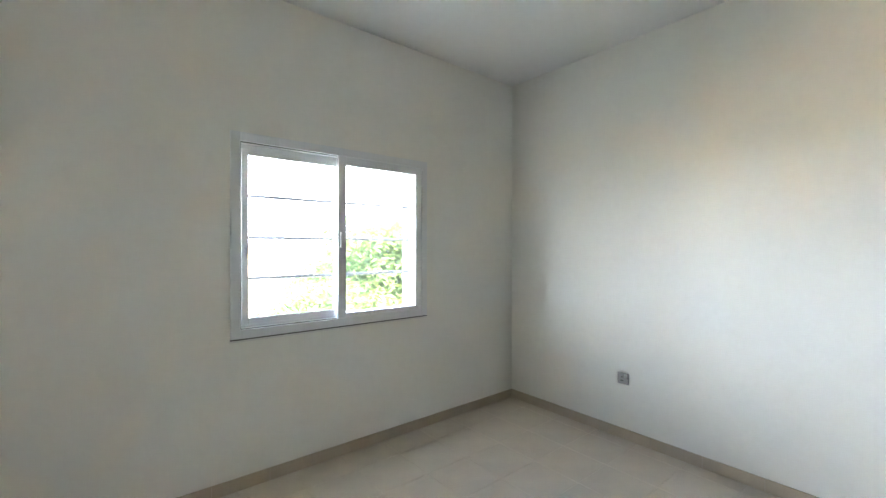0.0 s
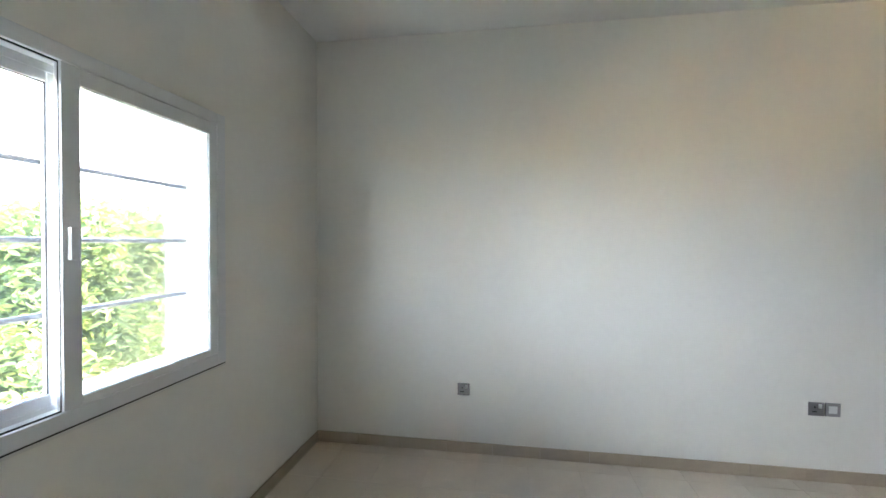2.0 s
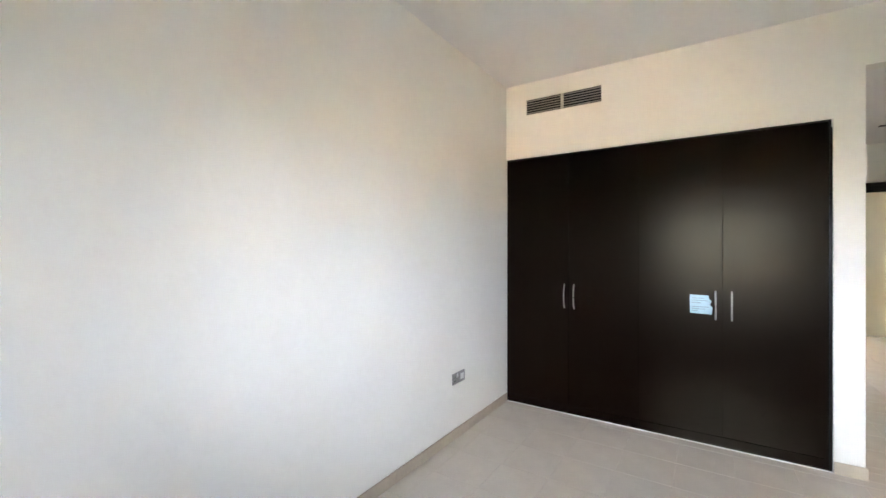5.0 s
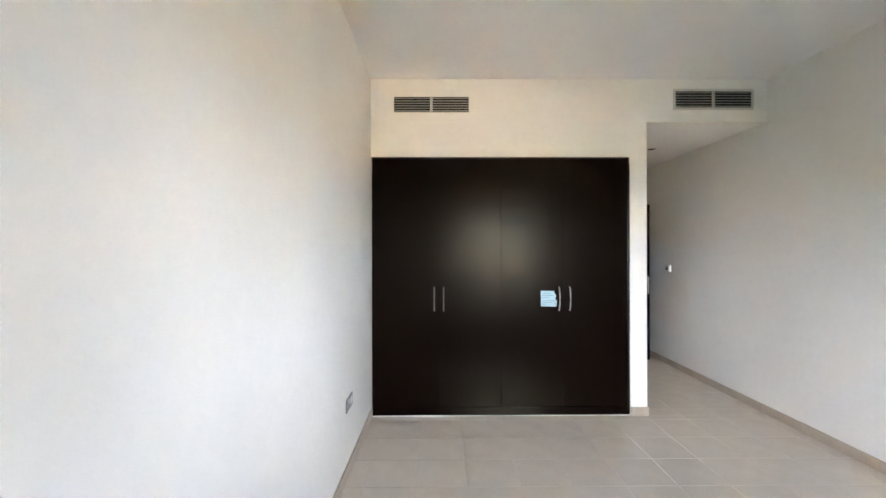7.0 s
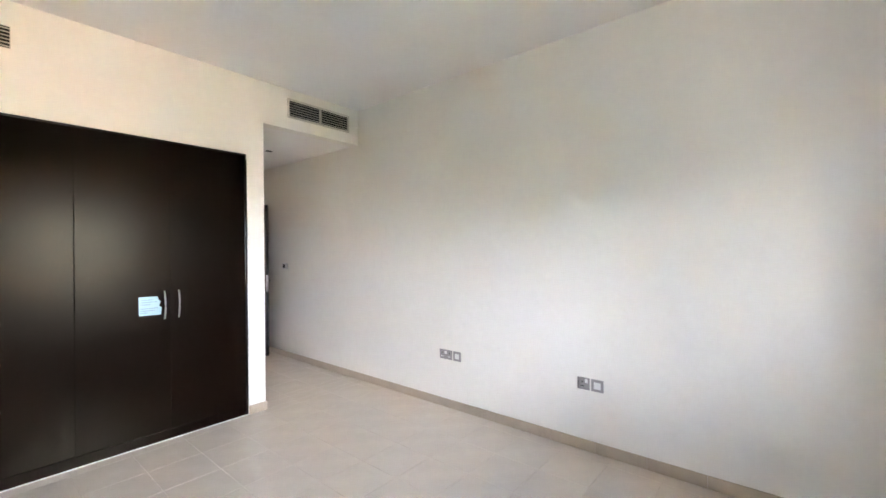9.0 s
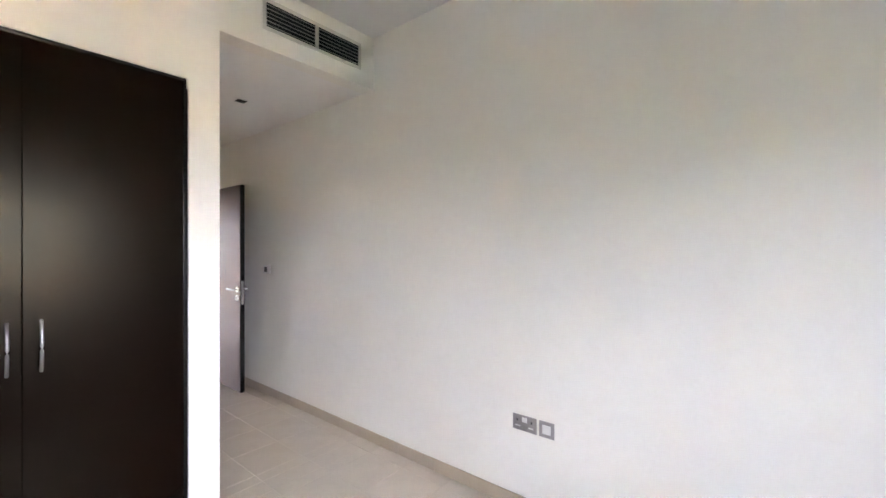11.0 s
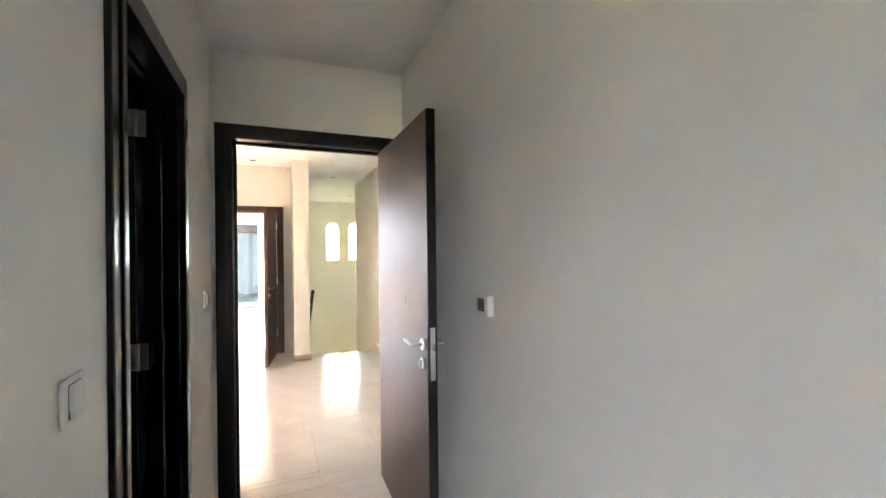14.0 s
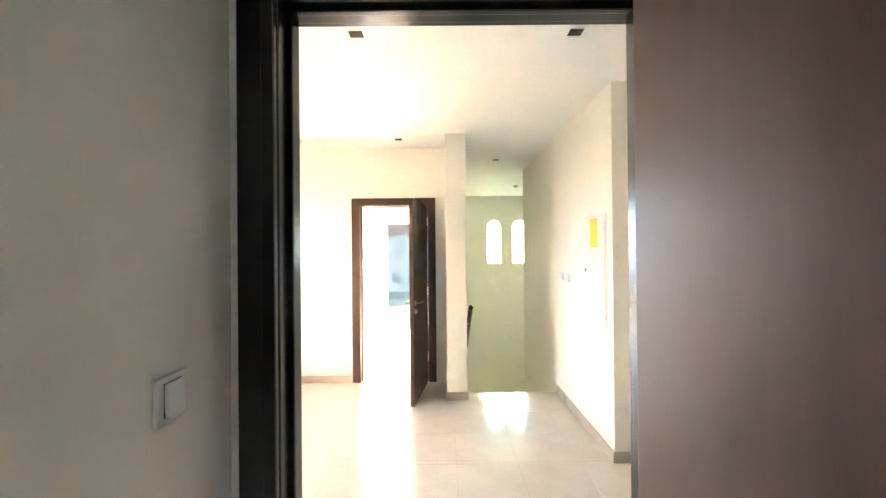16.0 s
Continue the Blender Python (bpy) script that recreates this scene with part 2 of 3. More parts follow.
structure("wall_door", boxes([(-0.7, NY, -0.3, DX0 - 0.03, HY, H), (DX1 + 0.03, NY, -0.3, 5.7, HY, H), (DX0 - 0.03, NY, DTOP + 0.03, DX1 + 0.03, HY, H)]), PAINT,
          "cream painted wall around the bedroom door", "wall")
structure("wall_bathroom", boxes([(0.7, 5.0, 0, 0.8, NY, H), (0.8, 5.0, 0, CX - 0.15, 5.08, H), (0.8, 7.07, 0, CX - 0.15, NY, H)]), PAINT, "plain unlit bathroom walls", "wall")

# landing, stairwell and the room beyond
FX0, FX1, FTOP = 2.015, 2.795, 2.03
structure("wall_landing_north", boxes([(-0.7, FY, -0.3, FX0 - 0.03, FY + 0.2, HALL_H), (FX1 + 0.03, FY, -0.3, 3.0, FY + 0.2, HALL_H), (FX0 - 0.03, FY, FTOP + 0.03, FX1 + 0.03, FY + 0.2, HALL_H)]), HALL_PAINT,
          "warm cream landing wall around the far bedroom door", "wall")
structure("wall_partition", boxes([(3.0, 10.3, -3.2, 3.205, BACK, HALL_H)], 0.004), HALL_PAINT, "cream wall end between landing and stairwell", "wall")
structure("wall_landing_east", boxes([(EX, EY, -3.2, 5.7, 12.25, HALL_H)], 0.004), HALL_PAINT, "cream landing wall with the distribution board", "wall")
structure("wall_landing_end", boxes([(5.5, HY, -0.3, 5.7, EY, HALL_H)]), HALL_PAINT, "plain cream wall closing the landing", "wall")
structure("wall_stair_east", boxes([(5.7, 12.25, -3.2, 5.9, BACK, HALL_H)]), HALL_PAINT, "plain cream wall of the stairwell", "wall")
VY0, VY1, VZ0, VZ1 = 8.8, 9.9, 1.0, 2.05         # added window at the landing's unseen end, sized for its light
structure("wall_landing_west", boxes([(-0.7, HY, -0.3, -0.5, VY0, HALL_H), (-0.7, VY1, -0.3, -0.5, FY, HALL_H), (-0.7, VY0, -0.3, -0.5, VY1, VZ0), (-0.7, VY0, VZ1, -0.5, VY1, HALL_H)]), HALL_PAINT, "cream wall around an added light opening at the unseen end of the landing", "wall")


def arched_wall():
    """The stairwell's back wall with two round-headed openings cut through it."""
    bm = bmesh.new()
    y0, y1 = BACK, BACK + 0.22
    spans = [(3.943, 4.244), (4.495, 4.796)]
    z0, zs = 1.225, 2.02
    for x0, x1 in ((3.0, 3.943), (4.244, 4.495), (4.796, 5.9)):
        box(bm, x0, y0, -3.2, x1, y1, HALL_H)
    for x0, x1 in spans:
        box(bm, x0, y0, -3.2, x1, y1, z0)
        r, c, n = (x1 - x0) / 2, (x0 + x1) / 2, 14
        arc = [(c - r * math.cos(math.pi * i / n), zs + r * math.sin(math.pi * i / n)) for i in range(n + 1)]
        for (xa, za), (xb, zb) in zip(arc, arc[1:]):
            q = [bm.verts.new(p) for p in ((xa, y0, za), (xb, y0, zb), (xb, y0, HALL_H), (xa, y0, HALL_H), (xa, y1, za), (xb, y1, zb), (xb, y1, HALL_H), (xa, y1, HALL_H))]
            for f in ((0, 1, 2, 3), (4, 7, 6, 5), (0, 4, 5, 1), (2, 6, 7, 3)):
                bm.faces.new([q[i] for i in f])
    bmesh.ops.remove_doubles(bm, verts=bm.verts, dist=0.0005)
    return bm


structure("wall_stair_back", arched_wall(), PAINT, "cream stairwell wall with two arched windows", "wall")
GX0, GX1, GTOP = 1.68, 2.44, 2.19
# Besides the balcony door, unseen openings north and west are added to flood the room
structure("wall_far_room_north", boxes([(-0.7, BACK, -0.3, 0.2, BACK + 0.22, HALL_H), (0.2, BACK, -0.3, 1.62, BACK + 0.22, 0.02), (0.2, BACK, 2.55, 1.62, BACK + 0.22, HALL_H), (1.62, BACK, -0.3, GX0, BACK + 0.22, HALL_H),
                                        (GX1, BACK, -0.3, 3.0, BACK + 0.22, HALL_H), (GX0, BACK, GTOP, GX1, BACK + 0.22, HALL_H), (GX0, BACK, -0.3, GX1, BACK + 0.22, -0.02)]), PAINT,
          "white wall of the sunlit far bedroom with a balcony door and an added unseen opening", "wall")
structure("wall_far_room_west", boxes([(-0.7, FY + 0.2, -0.3, -0.5, 12.2, HALL_H), (-0.7, 13.2, -0.3, -0.5, BACK, HALL_H), (-0.7, 12.2, -0.3, -0.5, 13.2, 0.8), (-0.7, 12.2, 2.3, -0.5, 13.2, HALL_H)]), PAINT, "white wall of the far bedroom with an added unseen light opening", "wall")

# ---- ceilings and floors ----
structure("ceiling_bedroom", boxes([(-0.2, -0.22, H, W + 0.2, 5.0, H + 0.25)]), CEIL, "flat white painted bedroom ceiling", "ceiling")
structure("ceiling_corridor", boxes([(CX + 0.006, D + 0.12, SOF, W - 0.006, NY - 0.006, SOF + 0.06), (CX, D + 0.12, SOF + 0.06, W, NY, SOF + 0.1)]), CEIL,
          "lowered white corridor ceiling with a shadow gap", "ceiling")
structure("ceiling_landing", boxes([(-0.7, HY, HALL_H, 5.9, BACK + 0.22, HALL_H + 0.4)]), CEIL, "flat white landing ceiling", "ceiling")
structure("ceiling_bathroom", boxes([(0.7, 5.0, H, W + 0.2, HY, H + 0.25)]), CEIL, "roof slab over the corridor and bathroom", "ceiling")
structure("floor_bathroom", boxes([(0.8, 5.08, -0.3, CX, 7.07, -0.002)]), GROUT, "plain bathroom floor in the dark", "floor")
structure("floor_far_room", boxes([(-0.5, FY, -0.3, 3.0, BACK, 0.0)]), TILE, "pale tiled floor of the sunlit far bedroom", "floor")
floor = structure("floor", boxes([(-0.01, 0, -0.3, W, 4.4, -0.002), (CX, 4.4, -0.3, W, HY, -0.002)]), GROUT, "cream porcelain tile floor with thin joints", "floor")
landing = structure("floor_landing", boxes([(-0.5, HY, -0.3, 5.5, EY, -0.004), (-0.5, EY, -0.3, EX, 10.3, -0.004), (-0.5, 10.3, -0.3, 3.0, FY, -0.004), (3.205, 10.3, -0.3, EX, 10.5, -0.004)]), GROUT,
                    "glossy cream tile floor of the landing", "floor")
stairs = tagged(thing("stairs", Matrix(), "cream tiled stairs going down from the landing", "stairs"), kind="structure")
for i in range(9):
    part("step", boxes([(3.205, 10.5 + 0.28 * i, -3.2, EX, 10.78 + 0.28 * i, -0.175 * (i + 1))], 0.004), TILE, stairs)
part("half_landing", boxes([(3.205, 13.02, -3.2, 5.7, BACK, -1.75), (EX, 12.25, -3.2, 5.7, 13.02, -1.75)]), TILE, stairs)


# ---- doors ----
def lining(name, parent, axis, a0, a1, top, w0, w1, arch=0.09, proud=0.016, near=0.095, wood=FRAMEWOOD):
    """Jambs, head and architraves of a doorway. axis 'x': the wall runs along x, with faces at w0 and w1 across it."""
    def b(rows):
        return boxes(rows if axis == "x" else [(r[1], r[0], r[2], r[4], r[3], r[5]) for r in rows], 0.003)
    part("jamb", b([(a0 - 0.03, w0, 0, a0, w1, top)]), wood, parent)
    part("jamb", b([(a1, w0, 0, a1 + 0.03, w1, top)]), wood, parent)
    part("head", b([(a0 - 0.03, w0, top, a1 + 0.03, w1, top + 0.03)]), wood, parent)
    mid = w0 + 0.055 if name == "in" else w1 - 0.075
    part("door_stop", b([(a0, mid, 0, a0 + 0.014, mid + 0.02, top), (a1 - 0.014, mid, 0, a1, mid + 0.02, top), (a0, mid, top - 0.014, a1, mid + 0.02, top)]), wood, parent)
    for f, s in ((w0, -1), (w1, 1)):
        o0, o1, q0, q1, t0, t1 = a0 - near, a1 + arch, a0 - 0.034, a1 + 0.034, top + arch, top + 0.034
        for r in ((o0, 0, q0, t0), (q1, 0, o1, t0), (q0, t1, q1, t0)):
            part("architrave", b([(r[0], f, r[1], r[2], f + s * proud, r[3])]), wood, parent)
        for r in ((q0, 0, a0 - 0.003, t1), (a1 + 0.003, 0, q1, t1), (a0 - 0.003, top + 0.003, a1 + 0.003, t1)):
            part("bead", b([(r[0], f, r[1], r[2], f + s * (proud + 0.006), r[3])]), wood, parent)


def lever_set(leaf, face, side, y, z, toward):
    """Lever, rose and key rose on a leaf's face at x = face, pointing out along side, the arm along toward in y."""
    bm = tube(bmesh.new(), (face, y, z), (face + side * 0.009, y, z), 0.026, sides=24)
    rose = part("rose", bm, STEEL, leaf)
    bm = bmesh.new()
    pts = [(face + side * 0.006, y, z), (face + side * 0.045, y, z), (face + side * 0.052, y + toward * 0.006, z), (face + side * 0.055, y + toward * 0.02, z), (face + side * 0.053, y + toward * 0.125, z + 0.003)]
    part("lever", sweep(bm, pts, 0.0078), HANDLE, rose)
    bm = tube(bmesh.new(), (face, y, z - 0.085), (face + side * 0.009, y, z - 0.085), 0.026, sides=24)
    key = part("key_rose", bm, STEEL, leaf)
    part("cylinder", boxes([(face, y - 0.006, z - 0.100, face + side * 0.022, y + 0.006, z - 0.072)], 0.003), STEEL, key)


door_1 = tagged(thing("door_1", Matrix(), "open dark-stained wooden bedroom door in a black-brown frame", "door"), kind="structure")
lining("in", door_1, "x", DX0, DX1, DTOP, NY, HY)
LX0, LX1, LY0, LY1 = 3.425, 3.468, 6.185, 7.125
leaf = part("leaf", boxes([(LX0, LY0 + 0.003, 0.008, LX1, LY1, 2.112)], 0.003), DOORWOOD, door_1, "dark wenge-stained veneer leaf standing open")
part("edge_strip", boxes([(LX0 + 0.0005, LY0, 0.008, LX1 - 0.0005, LY0 + 0.0045, 2.112)], 0.001), FRAMEWOOD, leaf, "black lacquered lipping on the leaf's edge")
lever_set(leaf, LX0, -1, LY0 + 0.065, 1.05, 1)
lever_set(leaf, LX1, 1, LY0 + 0.065, 1.05, 1)
plate = part("lock_plate", boxes([(LX0 + 0.010, LY0 - 0.003, 0.90, LX1 - 0.010, LY0 + 0.001, 1.135)], 0.001), STEEL, leaf, "steel lock faceplate")
part("latch", boxes([(LX0 + 0.015, LY0 - 0.012, 1.035, LX1 - 0.015, LY0, 1.065)], 0.002), CHROME, plate)
part("scratch", boxes([(LX0 - 0.0008, 6.53, 1.20, LX0, 6.533, 1.25)]), FRAMEWOOD, leaf, "dark scratch in the veneer")
for z in (0.25, 1.05, 1.88):
    part("hinge", tube(boxes([(LX1 - 0.001, LY1 - 0.03, z, LX1 + 0.002, LY1, z + 0.1)]), (LX1 + 0.004, LY1 + 0.006, z), (LX1 + 0.004, LY1 + 0.006, z + 0.1), 0.007), STEEL, leaf)

door_2 = tagged(thing("door_2", Matrix(), "dark bathroom doorway with its black-brown leaf swung inward", "door"), kind="structure")
lining("out", door_2, "y", BY0, BY1, BTOP, CX - 0.15, CX, near=0.085)
bleaf = part("leaf", boxes([(CX - 0.90, BY1 - 0.042, 0.008, CX - 0.130, BY1 - 0.002, 2.085)], 0.003), FRAMEWOOD, door_2)
for z in (0.22, 1.047, 1.915):
    hinge = part("hinge", boxes([(CX - 0.160, BY1 - 0.0455, z, CX - 0.130, BY1 - 0.0425, z + 0.098), (CX - 0.126, BY1 - 0.0445, z, CX - 0.096, BY1 - 0.0405, z + 0.098)], 0.001), STEEL, bleaf, "steel butt hinge")
    part("knuckle", tube(bmesh.new(), (CX - 0.128, BY1 - 0.047, z), (CX - 0.128, BY1 - 0.047, z + 0.098), 0.007), STEEL, hinge)
    part("hinge_packer", boxes([(CX - 0.126, BY1 - 0.040, z, CX - 0.096, BY1 - 0.0005, z + 0.098)]), FRAMEWOOD, hinge, "black jamb rebate behind the hinge")

door_3 = tagged(thing("door_3", Matrix(), "half-open dark brown door to the sunlit far bedroom", "door"), kind="structure")
# Frame takes the lighter leaf veneer to imitate the light and haze on it
lining("in", door_3, "x", FX0, FX1, FTOP, FY, FY + 0.2, wood=DOORWOOD)
fleaf = part("leaf", boxes([(-0.042, -0.765, 0.008, 0, 0, 2.02)], 0.003), DOORWOOD, door_3, "dark veneer leaf opened onto the landing", at=pose(FX1 - 0.005, FY - 0.02, 0, 0, 0, -8))
lever_set(fleaf, -0.042, -1, -0.70, 1.0, 1)
lever_set(fleaf, 0, 1, -0.70, 1.0, 1)
for z in (0.25, 1.0, 1.80):
    part("hinge", tube(boxes([(0, -0.03, z, 0.003, 0, z + 0.1)]), (0.004, 0.006, z), (0.004, 0.006, z + 0.1), 0.007), STEEL, fleaf)

# ---- bedroom window ----
window_1 = tagged(thing("window_1", Matrix(), "white aluminium two-panel sliding window with horizontal bars outside", "window"), kind="structure")
x0, x1, z0, z1 = WIN
CW = 0.055                                              # face width of the casing
part("casing", boxes([(x0, -0.004, z0, x0 + CW, 0.014, z1), (x1 - CW, -0.004, z0, x1, 0.014, z1), (x0 + CW, -0.004, z0, x1 - CW, 0.014, z0 + CW), (x0 + CW, -0.004, z1 - CW, x1 - CW, 0.014, z1)], 0.003), ALU, window_1)
part("gasket", boxes([(x0, 0.0005, z0 - 0.007, x1, 0.009, z0 - 0.0005)]), GASKET, window_1, "dark joint under the frame")
part("sealant", boxes([(x0 - 0.006, 0.0005, z0 - 0.020, x1 + 0.006, 0.006, z0 - 0.0075)], 0.002), SEAL, window_1, "white sealant bead under the frame")


def ring(a0, a1, b0, b1, y0, y1, wl, wr, wb, wt, bevel=0.002):
    """A rectangular frame standing in the window's plane."""
    return boxes([(a0, y0, b0, a0 + wl, y1, b1), (a1 - wr, y0, b0, a1, y1, b1), (a0 + wl, y0, b0, a1 - wr, y1, b0 + wb), (a0 + wl, y0, b1 - wt, a1 - wr, y1, b1)], bevel)


part("inner_track", ring(x0 + 0.02, x1 - 0.02, z0 + 0.02, z1 - 0.02, -0.040, -0.004, 0.042, 0.042, 0.038, 0.042), ALU, window_1)
part("outer_track", ring(x0 + 0.02, x1 - 0.02, z0 + 0.02, z1 - 0.02, -0.140, -0.040, 0.055, 0.044, 0.055, 0.070), ALU, window_1)


def sash(parent, a0, a1, b0, b1, y, wl, wr, wb, wt):
    s = part("sash", ring(a0, a1, b0, b1, y - 0.028, y, wl, wr, wb, wt, 0.003), ALU, parent)
    part("pane", boxes([(a0 + wl - 0.006, y - 0.018, b0 + wb - 0.006, a1 - wr + 0.006, y - 0.012, b1 - wt + 0.006)]), VEILED, s)
    part("glazing_bead", ring(a0 + wl - 0.004, a1 - wr + 0.004, b0 + wb - 0.004, b1 - wt + 0.004, y - 0.012, y - 0.006, 0.006, 0.006, 0.006, 0.006, 0.0), GASKET, s, "dark rubber glazing bead")
    return s


front = sash(window_1, x0 + CW, 1.828, z0 + CW, z1 - CW, 0.010, 0.052, 0.060, 0.032, 0.058)
back = sash(window_1, 1.775, x1 - 0.072, 0.966, 2.084, -0.042, 0.055, 0.040, 0.062, 0.042)
part("gasket", ring(1.829, x1 - CW, z0 + CW, z1 - CW, -0.003, 0.001, 0.001, 0.004, 0.005, 0.005, 0.0), GASKET, window_1, "dark brush seal round the outer sash")
part("latch", boxes([(1.792, 0.010, 1.465, 1.816, 0.030, 1.575)], 0.006), WHITE, front, "white plastic latch")
part("latch", boxes([(2.400, -0.042, 1.40, 2.418, -0.030, 1.47)], 0.004), WHITE, back, "white plastic latch")
for z in (1.265, 1.532, 1.805):
    part("bar", tube(bmesh.new(), (1.079, -0.19, z), (2.488, -0.19, z), 0.011), BARS, window_1)
part("sill", boxes([(1.075, -0.34, 0.905, 2.492, -0.151, 0.937)], 0.004), RENDER_WALL, window_1)
# Reveal sides, greyed to stand in for shade
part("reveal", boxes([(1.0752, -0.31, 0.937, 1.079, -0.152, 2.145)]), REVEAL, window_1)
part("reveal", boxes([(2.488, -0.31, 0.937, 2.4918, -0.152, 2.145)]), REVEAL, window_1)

# ---- other windows ----
window_2 = tagged(thing("window_2", Matrix(), "glazed balcony door in a pale frame", "window"), kind="structure")
part("frame", boxes([(GX0, BACK + 0.04, -0.015, GX0 + 0.07, BACK + 0.10, GTOP), (GX1 - 0.07, BACK + 0.04, -0.015, GX1, BACK + 0.10, GTOP), (GX0 + 0.07, BACK + 0.04, -0.015, GX1 - 0.07, BACK + 0.10, 0.09), (GX0 + 0.07, BACK + 0.04, GTOP - 0.08, GX1 - 0.07, BACK + 0.10, GTOP)], 0.003), VILLA, window_2)
part("pane", boxes([(GX0 + 0.06, BACK + 0.065, 0.08, GX1 - 0.06, BACK + 0.072, GTOP - 0.07)]), BLUE_GLASS, window_2)
# Unseen window, added to bring daylight onto the landing
window_5 = tagged(thing("window_5", Matrix(), "white window added out of view to light the landing", "window"), kind="structure")
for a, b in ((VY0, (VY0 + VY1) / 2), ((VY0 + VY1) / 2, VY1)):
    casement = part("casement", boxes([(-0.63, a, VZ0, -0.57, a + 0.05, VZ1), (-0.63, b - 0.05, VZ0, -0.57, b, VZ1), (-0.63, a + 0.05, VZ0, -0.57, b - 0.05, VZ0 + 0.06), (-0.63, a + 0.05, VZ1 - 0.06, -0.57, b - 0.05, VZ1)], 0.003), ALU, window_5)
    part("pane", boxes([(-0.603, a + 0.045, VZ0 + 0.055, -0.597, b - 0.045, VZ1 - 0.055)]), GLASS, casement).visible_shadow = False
for n, (a, b) in enumerate(((3.943, 4.244), (4.495, 4.796))):
    w = tagged(thing(("window_3", "window_4")[n], Matrix(), "small arched stairwell window letting in daylight", "window"), kind="structure")
    c, r = (a + b) / 2, (b - a) / 2
    rim = [(c - r * math.cos(math.pi * i / 14), 2.02 + r * math.sin(math.pi * i / 14)) for i in range(15)]
    outline = [(a, 1.225)] + rim + [(b, 1.225)]
    bm = bmesh.new()
    bm.faces.new([bm.verts.new((x, BACK + 0.1, z)) for x, z in outline])
    bmesh.ops.solidify(bm, geom=bm.faces[:], thickness=0.006)
    part("pane", bm, PALE_GLASS, w)
    part("frame", sweep(bmesh.new(), [(x, BACK + 0.1, z) for x, z in outline + [outline[0]]], 0.014, 6), ALU, w)

# ---- built-in wardrobe ----
wardrobe = thing("wardrobe", pose(0, D, 0), "built-in black-brown wenge wardrobe with four tall doors", "wardrobe")
for name, b in (("plinth", (0.004, 0.003, 0.0, 2.344, 0.03, 0.078)), ("side_panel", (0.004, 0.022, 0.08, 0.022, 0.60, 2.342)), ("side_panel", (2.326, 0.022, 0.08, 2.344, 0.60, 2.342)),
                ("top_panel", (0.022, 0.022, 2.324, 2.326, 0.60, 2.342)), ("back_panel", (0.022, 0.58, 0.05, 2.326, 0.60, 2.324)), ("divider", (1.163, 0.03, 0.08, 1.185, 0.58, 2.324)), ("bottom_panel", (0.022, 0.031, 0.06, 2.326, 0.58, 0.079))):
    part(name, boxes([b]), WENGE, wardrobe)
part("sealant", boxes([(0.004, -0.004, 0.0005, 2.344, 0.008, 0.007)]), SEAL, wardrobe, "white sealant line along the floor")
part("top_trim", boxes([(0.004, 0.002, 2.328, 2.344, 0.02, 2.343)], 0.002), FRAMEWOOD, wardrobe)
part("filler", boxes([(0.001, 0.001, 2.195, 0.009, 0.018, 2.305)], 0.001), SEAL, wardrobe, "bare white filler strip beside the door")
part("filler", boxes([(2.338, -0.002, 2.29, 2.346, 0.002, 2.343)], 0.001), SEAL, wardrobe, "bare white filler strip beside the door")
part("side_trim", boxes([(2.326, 0.002, 0.008, 2.344, 0.02, 2.326)], 0.002), FRAMEWOOD, wardrobe)


def bow_handle(parent, x, z, face):
    pts = []
    for i in range(13):
        u = i / 12
        pts.append((x, face - 0.006 - 0.026 * math.sin(math.pi * u) ** 0.7, z + 0.215 * (u - 0.5)))
    part("handle", sweep(bmesh.new(), pts, 0.0062), HANDLE, parent, "bowed satin chrome handle")


for a, b, hx, hinge_left, turn in ((0.010, 0.604, 0.570, True, 0.0), (0.608, 1.173, 0.655, False, 0.0), (1.177, 1.742, 1.700, True, 0.0), (1.746, 2.322, 1.800, False, -1.0)):
    px = a if hinge_left else b
    d = part("door", boxes([(a - px, 0, 0.082, b - px, 0.019, 2.324)], 0.0008), WENGE, wardrobe, at=pose(px, 0.001, 0, 0, 0, turn))
    bow_handle(d, hx - px, 1.06, 0)

note = thing("paper_note", pose(1.61, D - 0.0012, 1.06), "pale blue paper note with a torn corner on the wardrobe door", "paper")
out = [(-0.074, -0.068), (0.066, -0.072), (0.072, -0.02), (0.055, 0.0), (0.066, 0.03), (0.050, 0.045), (0.046, 0.07), (-0.076, 0.072)]
bm = bmesh.new()
rings = [[bm.verts.new((x, y, z)) for x, z in out] for y in (-0.002, 0.0)]
bm.faces.new(rings[0])
bm.faces.new(rings[1][::-1])
for k in range(len(out)):
    n = (k + 1) % len(out)
    bm.faces.new((rings[0][k], rings[1][k], rings[1][n], rings[0][n]))
part("sheet", bm, PAPER, note)
for z, l in ((0.045, 0.08), (0.028, 0.1), (0.011, 0.06), (-0.02, 0.11), (-0.036, 0.09), (-0.052, 0.04)):
    part("print_line", boxes([(-0.062, -0.0026, z, -0.062 + l, -0.0019, z + 0.004)]), INK, note)


